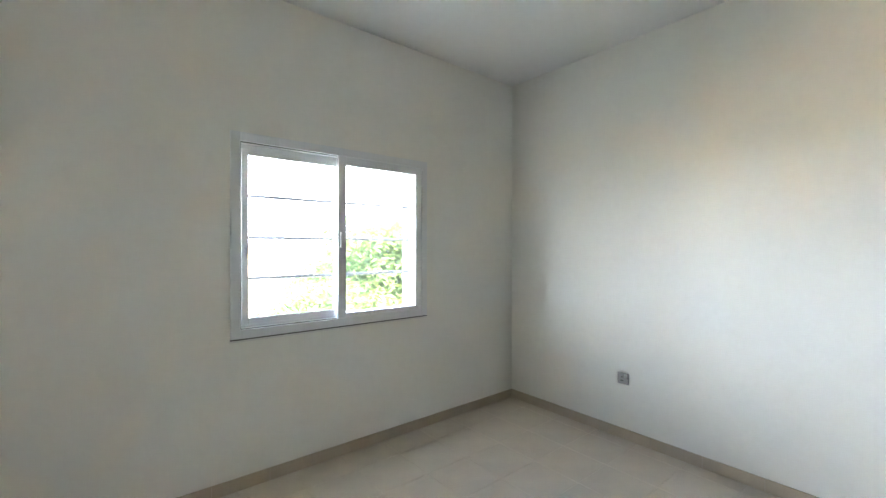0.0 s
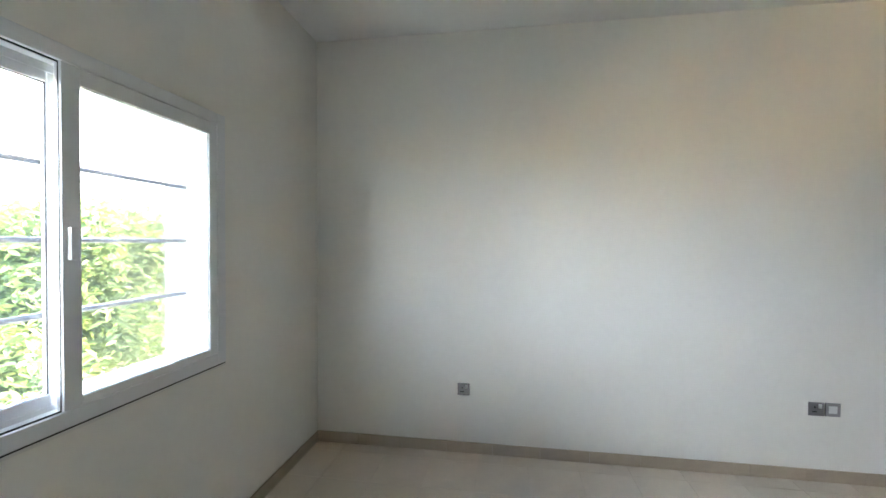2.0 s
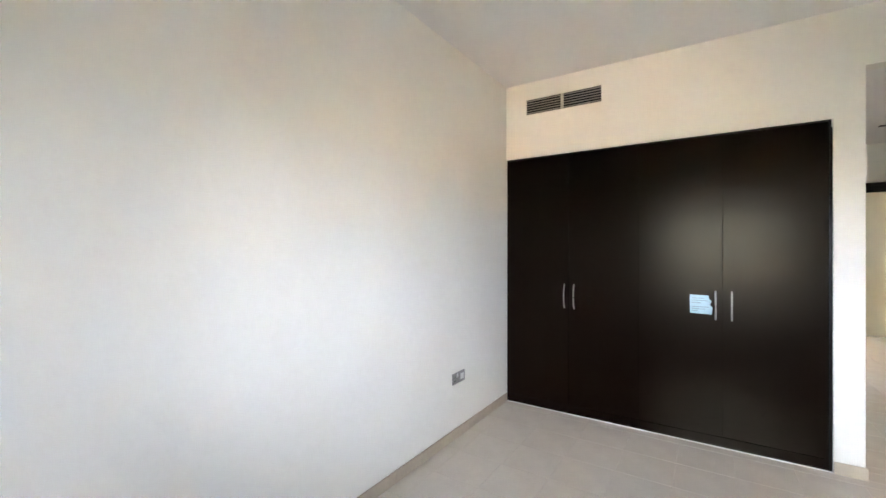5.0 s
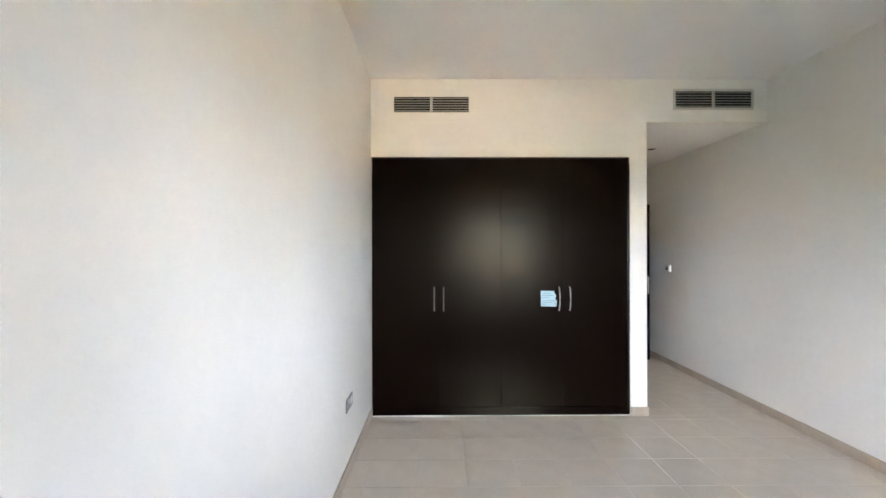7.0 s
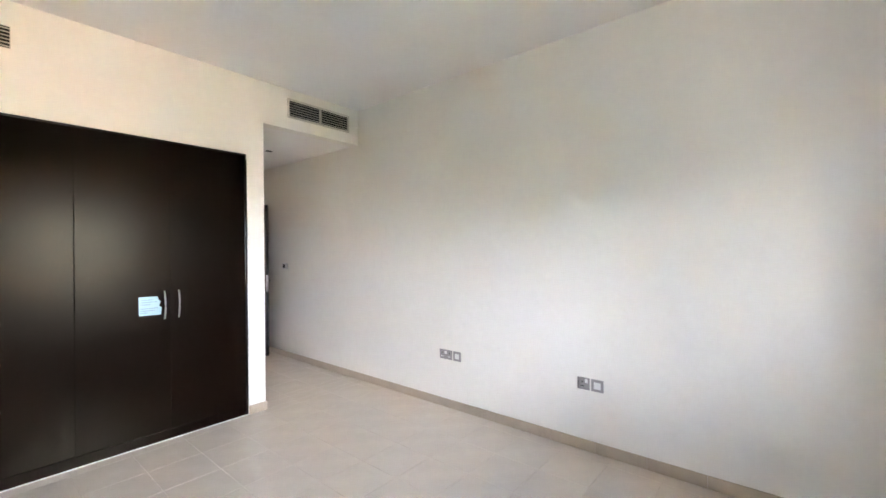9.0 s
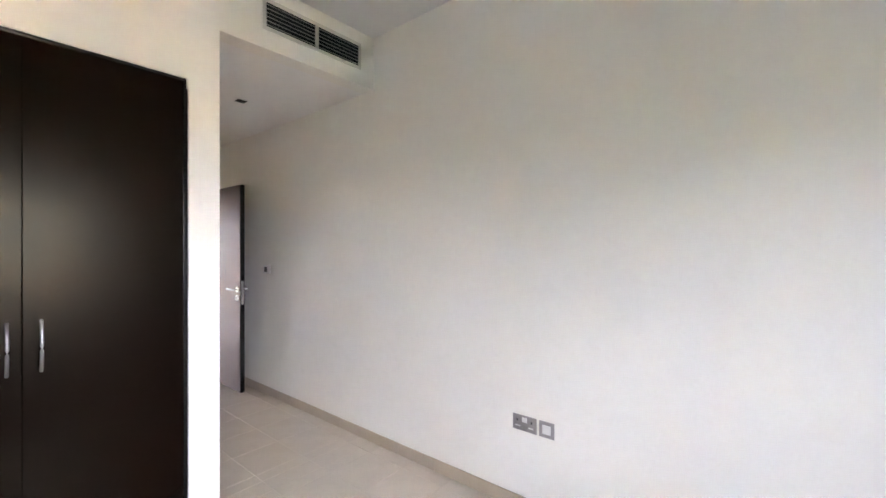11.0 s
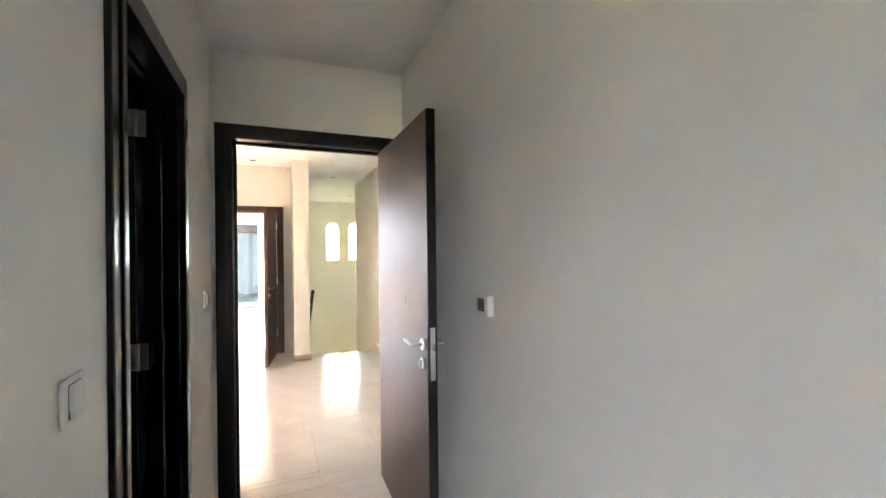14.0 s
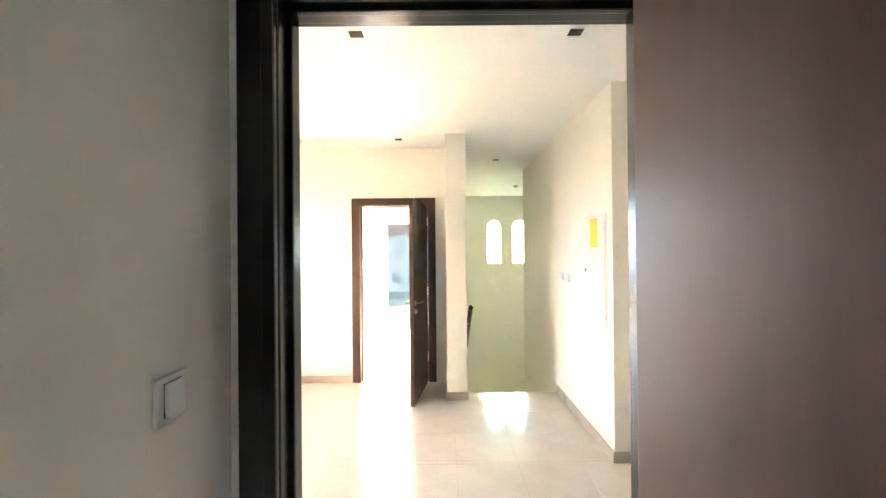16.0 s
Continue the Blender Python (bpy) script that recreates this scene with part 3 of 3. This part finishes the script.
# ---- wall fittings ----
def grille(name_pose, w, h, slats, rim, label):
    g = thing("air_vent", name_pose, label, "vent", "air vents")
    # Flat near-black plate stands in for the shaded depth behind the slats
    part("backing", boxes([(-w / 2, -0.001, -h / 2, w / 2, 0.0, h / 2)]), DUCT_SHADE, g)
    part("frame", boxes([(-w / 2 - rim, -0.008, -h / 2 - rim, w / 2 + rim, -0.001, -h / 2), (-w / 2 - rim, -0.008, h / 2, w / 2 + rim, -0.001, h / 2 + rim), (-w / 2 - rim, -0.008, -h / 2, -w / 2, -0.001, h / 2),
                         (w / 2, -0.008, -h / 2, w / 2 + rim, -0.001, h / 2)], 0.001), VENT, g)
    part("mullion", boxes([(-0.013, -0.009, -h / 2, 0.013, -0.001, h / 2)], 0.001), VENT, g)
    for sx in (-1, 1):
        for i in range(slats):
            z = -h / 2 + h * (i + 0.5) / slats
            xa, xb = sorted((sx * 0.013, sx * w / 2))
            bm = bmesh.new()
            v = [bm.verts.new(p) for p in ((xa, -0.010, z - 0.007), (xb, -0.010, z - 0.007), (xb, -0.002, z + 0.004), (xa, -0.002, z + 0.004))]
            bm.faces.new(v)
            bmesh.ops.solidify(bm, geom=bm.faces[:], thickness=0.002)
            part("slat", bm, SLATM, g)
    return g


grille(pose(0.547, D, 2.817), 0.672, 0.134, 6, 0.004, "pale air grille with two banks of slats above the wardrobe")
grille(pose(3.107, D, 2.866), 0.690, 0.146, 6, 0.022, "white-rimmed air grille with two banks of slats on the bulkhead")


def plate_at(m, width, kind, label, group="wall sockets"):
    """A wall plate in its own plane: x along the wall, y out into the room (negative), z up."""
    p = thing("wall_socket" if kind != "blank" else "outlet_plate", m, label, "socket" if kind != "blank" else "outlet", group)
    h = 0.086
    part("plate", boxes([(-width / 2, -0.007, -h / 2, width / 2, -0.0005, h / 2)], 0.002), PLATE, p)
    if kind == "blank":
        part("insert", boxes([(-0.024, -0.009, -0.024, 0.024, -0.006, 0.024)], 0.001), WHITE, p, "white insert")
    elif kind == "double":
        part("rocker", boxes([(-0.014, -0.010, 0.006, 0.016, -0.006, 0.032)], 0.001), WHITE, p, "white rocker switches")
        for sx in (-1, 1):
            part("pin_slot", boxes([(sx * 0.040 - 0.016, -0.0078, -0.022, sx * 0.040 + 0.016, -0.006, -0.015)]), WHITE, p, "pale shuttered pin slots")
            part("earth_slot", boxes([(sx * 0.044 - 0.004, -0.0078, 0.006, sx * 0.044 + 0.004, -0.006, 0.018)]), BLACK, p)
    else:
        part("rocker", boxes([(0.012, -0.010, 0.006, 0.032, -0.006, 0.034)], 0.001), WHITE, p, "white rocker switch")
        part("pin_slot", boxes([(-0.022, -0.0078, -0.020, 0.004, -0.006, -0.014)]), BLACK, p)
        part("earth_slot", boxes([(-0.012, -0.0078, 0.006, -0.005, -0.006, 0.018)]), BLACK, p)
    return p


plate_at(pose(0, 1.131, 0.463, 0, 0, 90), 0.088, "single", "single satin steel socket with a white switch")
plate_at(pose(0, 3.405, 0.468, 0, 0, 90), 0.088, "single", "single satin steel socket beside an outlet plate")
plate_at(pose(0, 3.500, 0.468, 0, 0, 90), 0.086, "blank", "steel outlet plate with a white insert", "outlet plates")
plate_at(pose(W, 3.088, 0.490, 0, 0, -90), 0.146, "double", "double satin steel socket with white switches")
plate_at(pose(W, 2.956, 0.490, 0, 0, -90), 0.086, "blank", "steel outlet plate with a white insert", "outlet plates")
plate_at(pose(W, 1.786, 0.485, 0, 0, -90), 0.088, "single", "single satin steel socket beside an outlet plate")
plate_at(pose(W, 1.686, 0.485, 0, 0, -90), 0.086, "blank", "steel outlet plate with a white insert", "outlet plates")

thermostat = thing("thermostat", pose(W, 5.96, 1.257, 0, 0, -90), "white wall thermostat with a dark display", "thermostat")
part("body", boxes([(-0.060, -0.024, -0.041, 0.058, 0, 0.041)], 0.004), WHITE, thermostat)
part("display", boxes([(-0.034, -0.0255, -0.026, 0.022, -0.0235, 0.026)], 0.0006), BLACK, thermostat, "black display")
part("dial_cover", boxes([(0.034, -0.029, -0.040, 0.058, -0.024, 0.040)], 0.002), WHITE, thermostat)


def switch_plate(m, width, rockers, label):
    s = thing("light_switch", m, label, "switch", "light switches")
    part("plate", boxes([(-width / 2, -0.008, -0.043, width / 2, -0.0005, 0.043)], 0.003), WHITE, s)
    for i in range(rockers):
        x = (i - (rockers - 1) / 2) * 0.06
        part("bezel", boxes([(x - 0.0255, -0.0088, -0.0315, x + 0.0255, -0.0075, 0.0315)]), GASKET, s, "dark gap round the rocker")
        part("rocker", boxes([(-0.024, -0.005, -0.030, 0.024, 0.004, 0.030)], 0.001), WHITE, s, at=pose(x, -0.0115, 0, -5))
    return s


switch_plate(pose(CX, 5.435, 1.217, 0, 0, 90), 0.088, 1, "white single light switch beside the bathroom door")
switch_plate(pose(CX, 6.925, 1.238, 0, 0, 90), 0.088, 1, "white single light switch by the bedroom door frame")
switch_plate(pose(EX, 10.08, 1.235, 0, 0, -90), 0.146, 2, "white double switch on the landing wall")
switch_plate(pose(EX, 10.27, 1.245, 0, 0, -90), 0.146, 2, "white double switch on the landing wall")

board = thing("distribution_board", pose(EX, 9.37, 1.35, 0, 0, -90), "white flush distribution board with a yellow label", "electric panel")
part("rim", boxes([(-0.23, -0.008, -0.43, 0.23, -0.0005, 0.43)], 0.003), BOARD, board)
part("cover", boxes([(-0.213, -0.016, -0.413, 0.213, -0.0095, 0.413)], 0.003), BOARD, board)
part("label", boxes([(-0.070, -0.0166, 0.175, 0.080, -0.0158, 0.40)]), YELLOW, board, "yellow warning label")
part("lock", tube(bmesh.new(), (-0.18, -0.016, -0.01), (-0.18, -0.021, -0.01), 0.014), BLACK, board)
for z in (-0.33, 0.33):
    part("hinge", tube(bmesh.new(), (0.218, -0.012, z - 0.03), (0.218, -0.012, z + 0.03), 0.005, sides=8), BOARD, board)
outlet = thing("floor_box", pose(EX - 0.012, 10.2, 0.04, 0, 0, -90), "small grey plate low on the landing wall", "outlet")
part("plate", boxes([(-0.035, -0.006, -0.03, 0.035, 0, 0.03)], 0.002), PLATE, outlet)


# ---- ceiling fittings ----
def downlight(x, y, z, size, label):
    d = thing("downlight", pose(x, y, z), label, "downlight", "square downlights")
    s, r = size / 2, 0.003
    part("rim", boxes([(-s - r, -s - r, -0.004, s + r, -s, 0.0), (-s - r, s, -0.004, s + r, s + r, 0.0), (-s - r, -s, -0.004, -s, s, 0.0), (s, -s, -0.004, s + r, s, 0.0)], 0.001), WHITE, d)
    # The recess is flat; its shade is put into the near-black colour
    part("recess", boxes([(-s, -s, -0.0025, s, s, -0.0005)]), LAMPIN, d, "flat near-black plate for the shade in the unlit recess")
    part("reflector", tube(bmesh.new(), (0, 0, -0.0025), (0, 0, -0.004), s * 0.6, s * 0.5, 20), LAMPIN, d)


downlight(3.06, 5.352, SOF, 0.075, "unlit square downlight in the corridor ceiling")
downlight(3.05, 6.244, SOF, 0.075, "unlit square downlight in the corridor ceiling")
for x, y in ((2.504, 8.39), (3.706, 8.39), (2.505, 10.5), (3.671, 11.52)):
    downlight(x, y, HALL_H, 0.075, "unlit square downlight in the landing ceiling")
for x, y, z in ((2.49, 2.34, H), (1.44, 10.49, HALL_H), (4.326, 13.69, HALL_H)):
    d = thing("smoke_detector", pose(x, y, z), "round white smoke detector on the ceiling", "detector", "detectors")
    part("base", tube(bmesh.new(), (0, 0, 0), (0, 0, -0.015), 0.06, 0.058, 28), WHITE, d)
    part("sensor", tube(bmesh.new(), (0, 0, -0.015), (0, 0, -0.042), 0.045, 0.032, 28), WHITE, d)

handrail = thing("handrail", pose(3.26, 10.52, 0), "dark wooden stair handrail descending along the partition", "handrail")
part("rail", sweep(bmesh.new(), [(0, -0.03, 0.90), (0, 0.0, 0.90), (0, 0.06, 0.87), (0, 2.5, -0.66)], 0.026, 12), RAIL, handrail)
for y, z in ((0.3, 0.72), (1.3, 0.09), (2.3, -0.54)):
    part("bracket", sweep(bmesh.new(), [(-0.055, y, z - 0.05), (-0.01, y, z - 0.05), (0, y, z)], 0.007, 8), STEEL, handrail)


# ---- outside ----
def disc_ground():
    bm = bmesh.new()
    rings = [(0.0, 1), (12, 24), (40, 24), (149, 24)]
    prev = None
    for r, n in rings[1:]:
        ring = [bm.verts.new((r * math.cos(6.28319 * i / n), r * math.sin(6.28319 * i / n), LOW)) for i in range(n)]
        if prev is None:
            bm.faces.new(ring)
        else:
            for i in range(n):
                bm.faces.new((prev[i], prev[(i + 1) % n], ring[(i + 1) % n], ring[i]))
        prev = ring
    return bm


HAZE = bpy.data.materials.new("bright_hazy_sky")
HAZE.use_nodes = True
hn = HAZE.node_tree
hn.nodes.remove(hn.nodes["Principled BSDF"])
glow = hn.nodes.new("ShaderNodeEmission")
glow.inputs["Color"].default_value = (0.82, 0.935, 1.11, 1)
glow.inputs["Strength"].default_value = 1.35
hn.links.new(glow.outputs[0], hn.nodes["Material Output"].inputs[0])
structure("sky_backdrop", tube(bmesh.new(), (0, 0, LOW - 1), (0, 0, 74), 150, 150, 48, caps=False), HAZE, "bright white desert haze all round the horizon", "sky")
structure("ground", disc_ground(), GROUND, "dry lawn and sandy ground around the houses", "ground")
structure("wall_lower_storey", boxes([(-0.7, -0.22, LOW, 5.9, -0.0, -0.3), (-0.7, 0, LOW, -0.5, BACK + 0.22, -0.3), (5.7, 0, LOW, 5.9, 12.25, -0.3), (-0.5, BACK, LOW, 3.0, BACK + 0.22, -0.3)]), RENDER_WALL,
          "sand-coloured rendered storey below the rooms", "wall")
# Unseen roof mass, added so the house shades the garden on the south
structure("roof_slab", boxes([(-0.9, -0.45, H + 0.25, 6.1, BACK + 0.5, H + 0.5), (-0.9, -0.45, H + 0.5, 6.1, -0.25, H + 1.4)]), RENDER_WALL, "unseen flat roof slab with a short overhang and a raised south edge", "roof")
structure("wall_outer_east", boxes([(5.7, -0.22, -0.3, 5.9, 12.25, H + 0.25)]), RENDER_WALL, "rendered outer wall of the house", "wall")
structure("wall_outer_south", boxes([(W + 0.2, -0.22, -0.3, 5.7, -0.02, H + 0.25), (-0.7, -0.22, -0.3, -0.2, -0.02, H + 0.25)]), RENDER_WALL, "rendered outer wall beside the bedroom", "wall")
balcony = thing("balcony", pose(0, BACK + 0.22, 0), "rendered balcony with a low kerb outside the far bedroom", "balcony")
part("slab", boxes([(-0.5, 0, -0.2, 3.0, 1.3, -0.03)]), RENDER_WALL, balcony)
part("kerb", boxes([(-0.5, 1.2, -0.03, 3.0, 1.3, 0.10)], 0.01), RENDER_WALL, balcony)


def tree(x, y, height, spread, leaves, size, seed, label, squash=0.75):
    rng = random.Random(seed)
    t = thing("tree", pose(x, y, LOW), label, "tree", "garden trees")
    bm = bmesh.new()
    fork = height * 0.42
    pts = [Vector((0, 0, 0)), Vector((0.08, 0.05, fork * 0.5)), Vector((0.02, 0.1, fork))]
    for a, b, r0, r1 in ((pts[0], pts[1], 0.17, 0.14), (pts[1], pts[2], 0.14, 0.11)):
        tube(bm, a, b, r0, r1, 10)
    tips = []
    for i in range(9):
        ang = 6.283 * i / 9 + rng.uniform(-0.3, 0.3)
        reach = spread * rng.uniform(0.45, 0.8)
        mid = pts[2] + Vector((math.cos(ang) * reach * 0.5, math.sin(ang) * reach * 0.5, (height - fork) * rng.uniform(0.3, 0.5)))
        tip = pts[2] + Vector((math.cos(ang) * reach, math.sin(ang) * reach, (height - fork) * rng.uniform(0.45, 0.85)))
        tube(bm, pts[2] - Vector((0, 0, 0.1)), mid, 0.07, 0.045, 7)
        tube(bm, mid, tip, 0.045, 0.012, 6)
        tips += [mid, tip]
    part("trunk", bm, BARK, t)
    clumps = tips + [pts[2] + Vector((rng.gauss(0, spread * 0.42), rng.gauss(0, spread * 0.42), (height - fork) * rng.uniform(0.2, 1.0))) for _ in range(150)]
    verts, faces = [], []
    for _ in range(leaves):
        c = rng.choice(clumps)
        p = c + Vector((rng.gauss(0, 0.26), rng.gauss(0, 0.26), rng.gauss(0, 0.26 * squash)))
        q = Euler((rng.uniform(-0.9, 0.9), rng.uniform(-0.9, 0.9), rng.uniform(0, 6.28)))
        s = size * rng.uniform(0.6, 1.25)
        n = len(verts)
        for lx, ly, lz in ((0, -0.5, 0), (0.2, -0.1, 0.05), (0.17, 0.25, 0.04), (0, 0.55, -0.06), (-0.17, 0.25, 0.04), (-0.2, -0.1, 0.05)):
            w = Vector((lx * s, ly * s, lz * s))
            w.rotate(q)
            verts.append(p + w)
        faces += [(n, n + 1, n + 2, n + 3), (n, n + 3, n + 4, n + 5)]
    me = bpy.data.meshes.new("crown")
    me.from_pydata(verts, [], faces)
    me.materials.append(LEAF)
    crown = new("crown", me)
    crown.parent = t
    return t


tree(-2.3, -5.4, 5.2, 2.1, 46000, 0.135, 3, "leafy green garden tree outside the bedroom window")
tree(-0.35, -4.6, 3.85, 1.35, 22000, 0.15, 5, "low leafy tree below the bedroom window")
tree(-5.2, -6.6, 5.25, 1.9, 18000, 0.125, 11, "leafy green garden tree beside the boundary")
tree(-8.6, -6.8, 5.3, 2.1, 16000, 0.13, 14, "leafy green garden tree beside the boundary")
tree(-6.0, -9.5, 5.3, 2.2, 3500, 0.22, 8, "leafy green garden tree further off")


def villa(x, y, w, d, h, turn, label):
    v = thing("villa", pose(x, y, LOW, 0, 0, turn), label, "house", "neighbouring villas")
    part("wall", boxes([(-w / 2, -d / 2, 0, w / 2, d / 2, h)], 0.03), VILLA, v)
    bm = bmesh.new()
    base = [bm.verts.new(p) for p in ((-w / 2 - 0.4, -d / 2 - 0.4, h), (w / 2 + 0.4, -d / 2 - 0.4, h), (w / 2 + 0.4, d / 2 + 0.4, h), (-w / 2 - 0.4, d / 2 + 0.4, h))]
    top = [bm.verts.new(p) for p in ((-w / 4, 0, h + 1.6), (w / 4, 0, h + 1.6))]
    for f in ((base[0], base[1], top[1], top[0]), (base[2], base[3], top[0], top[1]), (base[1], base[2], top[1]), (base[3], base[0], top[0]), tuple(base[::-1])):
        bm.faces.new(f)
    part("roof", bm, ROOFTILE, v)
    for floor_z in (1.0, 4.0)[:1 if h < 5 else 2]:
        for i in range(4):
            wx = -w / 2 + w * (i + 0.5) / 4
            for side in (-1, 1):
                win = part("window", boxes([(wx - 0.6, side * d / 2 - 0.03, floor_z, wx + 0.6, side * d / 2 + 0.03, floor_z + 1.4)], 0.01), ALU, v)
                part("pane", boxes([(wx - 0.52, side * (d / 2 + 0.04) - 0.005, floor_z + 0.08, wx + 0.52, side * (d / 2 + 0.04) + 0.005, floor_z + 1.32)]), DARKPANE, win)


villa(-14, -78, 14, 10, 3.6, 8, "pale villa with a terracotta roof across the gardens")
villa(9, -84, 13, 10, 3.6, -6, "pale villa with a terracotta roof across the gardens")
villa(-40, -80, 13, 10, 3.6, 14, "pale villa with a terracotta roof across the gardens")
villa(-1, 60, 15, 10, 6.8, 3, "pale villa facing the balcony")
fence = structure("garden_wall", boxes([(-40, -14.2, LOW, 40, -14.0, LOW + 1.9)]), VILLA, "low rendered garden wall", "garden wall")


# ---- floor tiles and skirting ----
TS, GAP = 0.335, 0.002


def tile_mesh(w, d):
    bm = bmesh.new()
    b = 0.0008
    low = [bm.verts.new(p) for p in ((0, 0, -0.006), (w, 0, -0.006), (w, d, -0.006), (0, d, -0.006))]
    mid = [bm.verts.new(p) for p in ((0, 0, -b), (w, 0, -b), (w, d, -b), (0, d, -b))]
    top = [bm.verts.new(p) for p in ((b, b, 0), (w - b, b, 0), (w - b, d - b, 0), (b, d - b, 0))]
    for i in range(4):
        j = (i + 1) % 4
        bm.faces.new((low[i], low[j], mid[j], mid[i]))
        bm.faces.new((mid[i], mid[j], top[j], top[i]))
    bm.faces.new(top)
    return mesh_of("tile", bm, TILE)


TILES = {}


def lay(parent, x0, y0, x1, y1, ox, oy, TS=TS):
    """Tiles of one field, cut at its edges."""
    i0, i1 = math.floor((x0 - ox) / TS), math.ceil((x1 - ox) / TS)
    j0, j1 = math.floor((y0 - oy) / TS), math.ceil((y1 - oy) / TS)
    for i in range(i0, i1):
        for j in range(j0, j1):
            a, b = max(x0, ox + i * TS), min(x1, ox + (i + 1) * TS)
            c, d = max(y0, oy + j * TS), min(y1, oy + (j + 1) * TS)
            w, h = round(b - a - GAP, 4), round(d - c - GAP, 4)
            if w < 0.012 or h < 0.012:
                continue
            if (w, h) not in TILES:
                TILES[(w, h)] = tile_mesh(w, h)
            ob = new("tile", TILES[(w, h)])
            ob.location = (a + GAP / 2, c + GAP / 2, 0)
            ob.parent = parent


lay(floor, 0.0, 0.0, W, D, 2.81, 0.58)
lay(floor, PX, D, W, D + 0.14, 2.81, 0.58)
lay(floor, CX, D + 0.14, W, NY, 2.81, 0.58)
lay(floor, DX0, NY, DX1, HY, 2.61, 9.10, 0.44)
lay(landing, -0.5, HY, 5.5, EY, 2.61, 9.10, 0.44)
lay(landing, -0.5, EY, EX, 10.3, 2.61, 9.10, 0.44)
lay(landing, -0.5, 10.3, 3.0, FY, 2.61, 9.10, 0.44)
lay(landing, 3.205, 10.3, EX, 10.5, 2.61, 9.10, 0.44)


def skirting(name, a, b, out):
    """A run of skirting tiles from a to b along a wall; out: the way into the room."""
    a, b, out = Vector((*a, 0)), Vector((*b, 0)), Vector((*out, 0))
    length = (b - a).length
    m = Matrix(((b - a).normalized().to_tuple(), out.to_tuple(), (0, 0, 1))).transposed().to_4x4()
    m.translation = a
    base = structure(name, boxes([(0, 0, 0.001, length, 0.006, 0.076)]), GROUT, "beige tile skirting along the wall", "skirting")
    base.matrix_basis = m
    n = max(1, round(length / TS))
    me = mesh_of("skirting_tile", boxes([(0.001, 0.004, 0.0005, length / n - 0.001, 0.012, 0.08)], 0.0015), SKIRT)
    for i in range(n):
        ob = new("skirting_tile", me)
        ob.location = (length * i / n, 0, 0)
        ob.parent = base


skirting("baseboard_south", (0.012, 0), (W - 0.012, 0), (0, 1))
skirting("baseboard_west", (0, 0), (0, D), (1, 0))
skirting("baseboard_east", (W, 0), (W, NY), (-1, 0))
skirting("baseboard_pier", (2.35, D), (PX + 0.012, D), (0, -1))
skirting("baseboard_corridor_south", (PX, D), (PX, D + 0.12), (1, 0))
skirting("baseboard_corridor_mid", (CX, D + 0.12), (CX, BY0 - 0.088), (1, 0))
skirting("baseboard_corridor_north", (CX, BY1 + 0.092), (CX, NY), (1, 0))
skirting("baseboard_landing_north", (-0.5, FY), (FX0 - 0.092, FY), (0, -1))
skirting("baseboard_partition", (2.99, 10.3), (3.217, 10.3), (0, -1))
skirting("baseboard_partition_side", (3.0, 10.3), (3.0, FY), (-1, 0))
skirting("baseboard_landing_east", (EX, EY), (EX, 10.5), (-1, 0))
skirting("baseboard_landing_return", (EX - 0.012, EY), (5.5, EY), (0, -1))
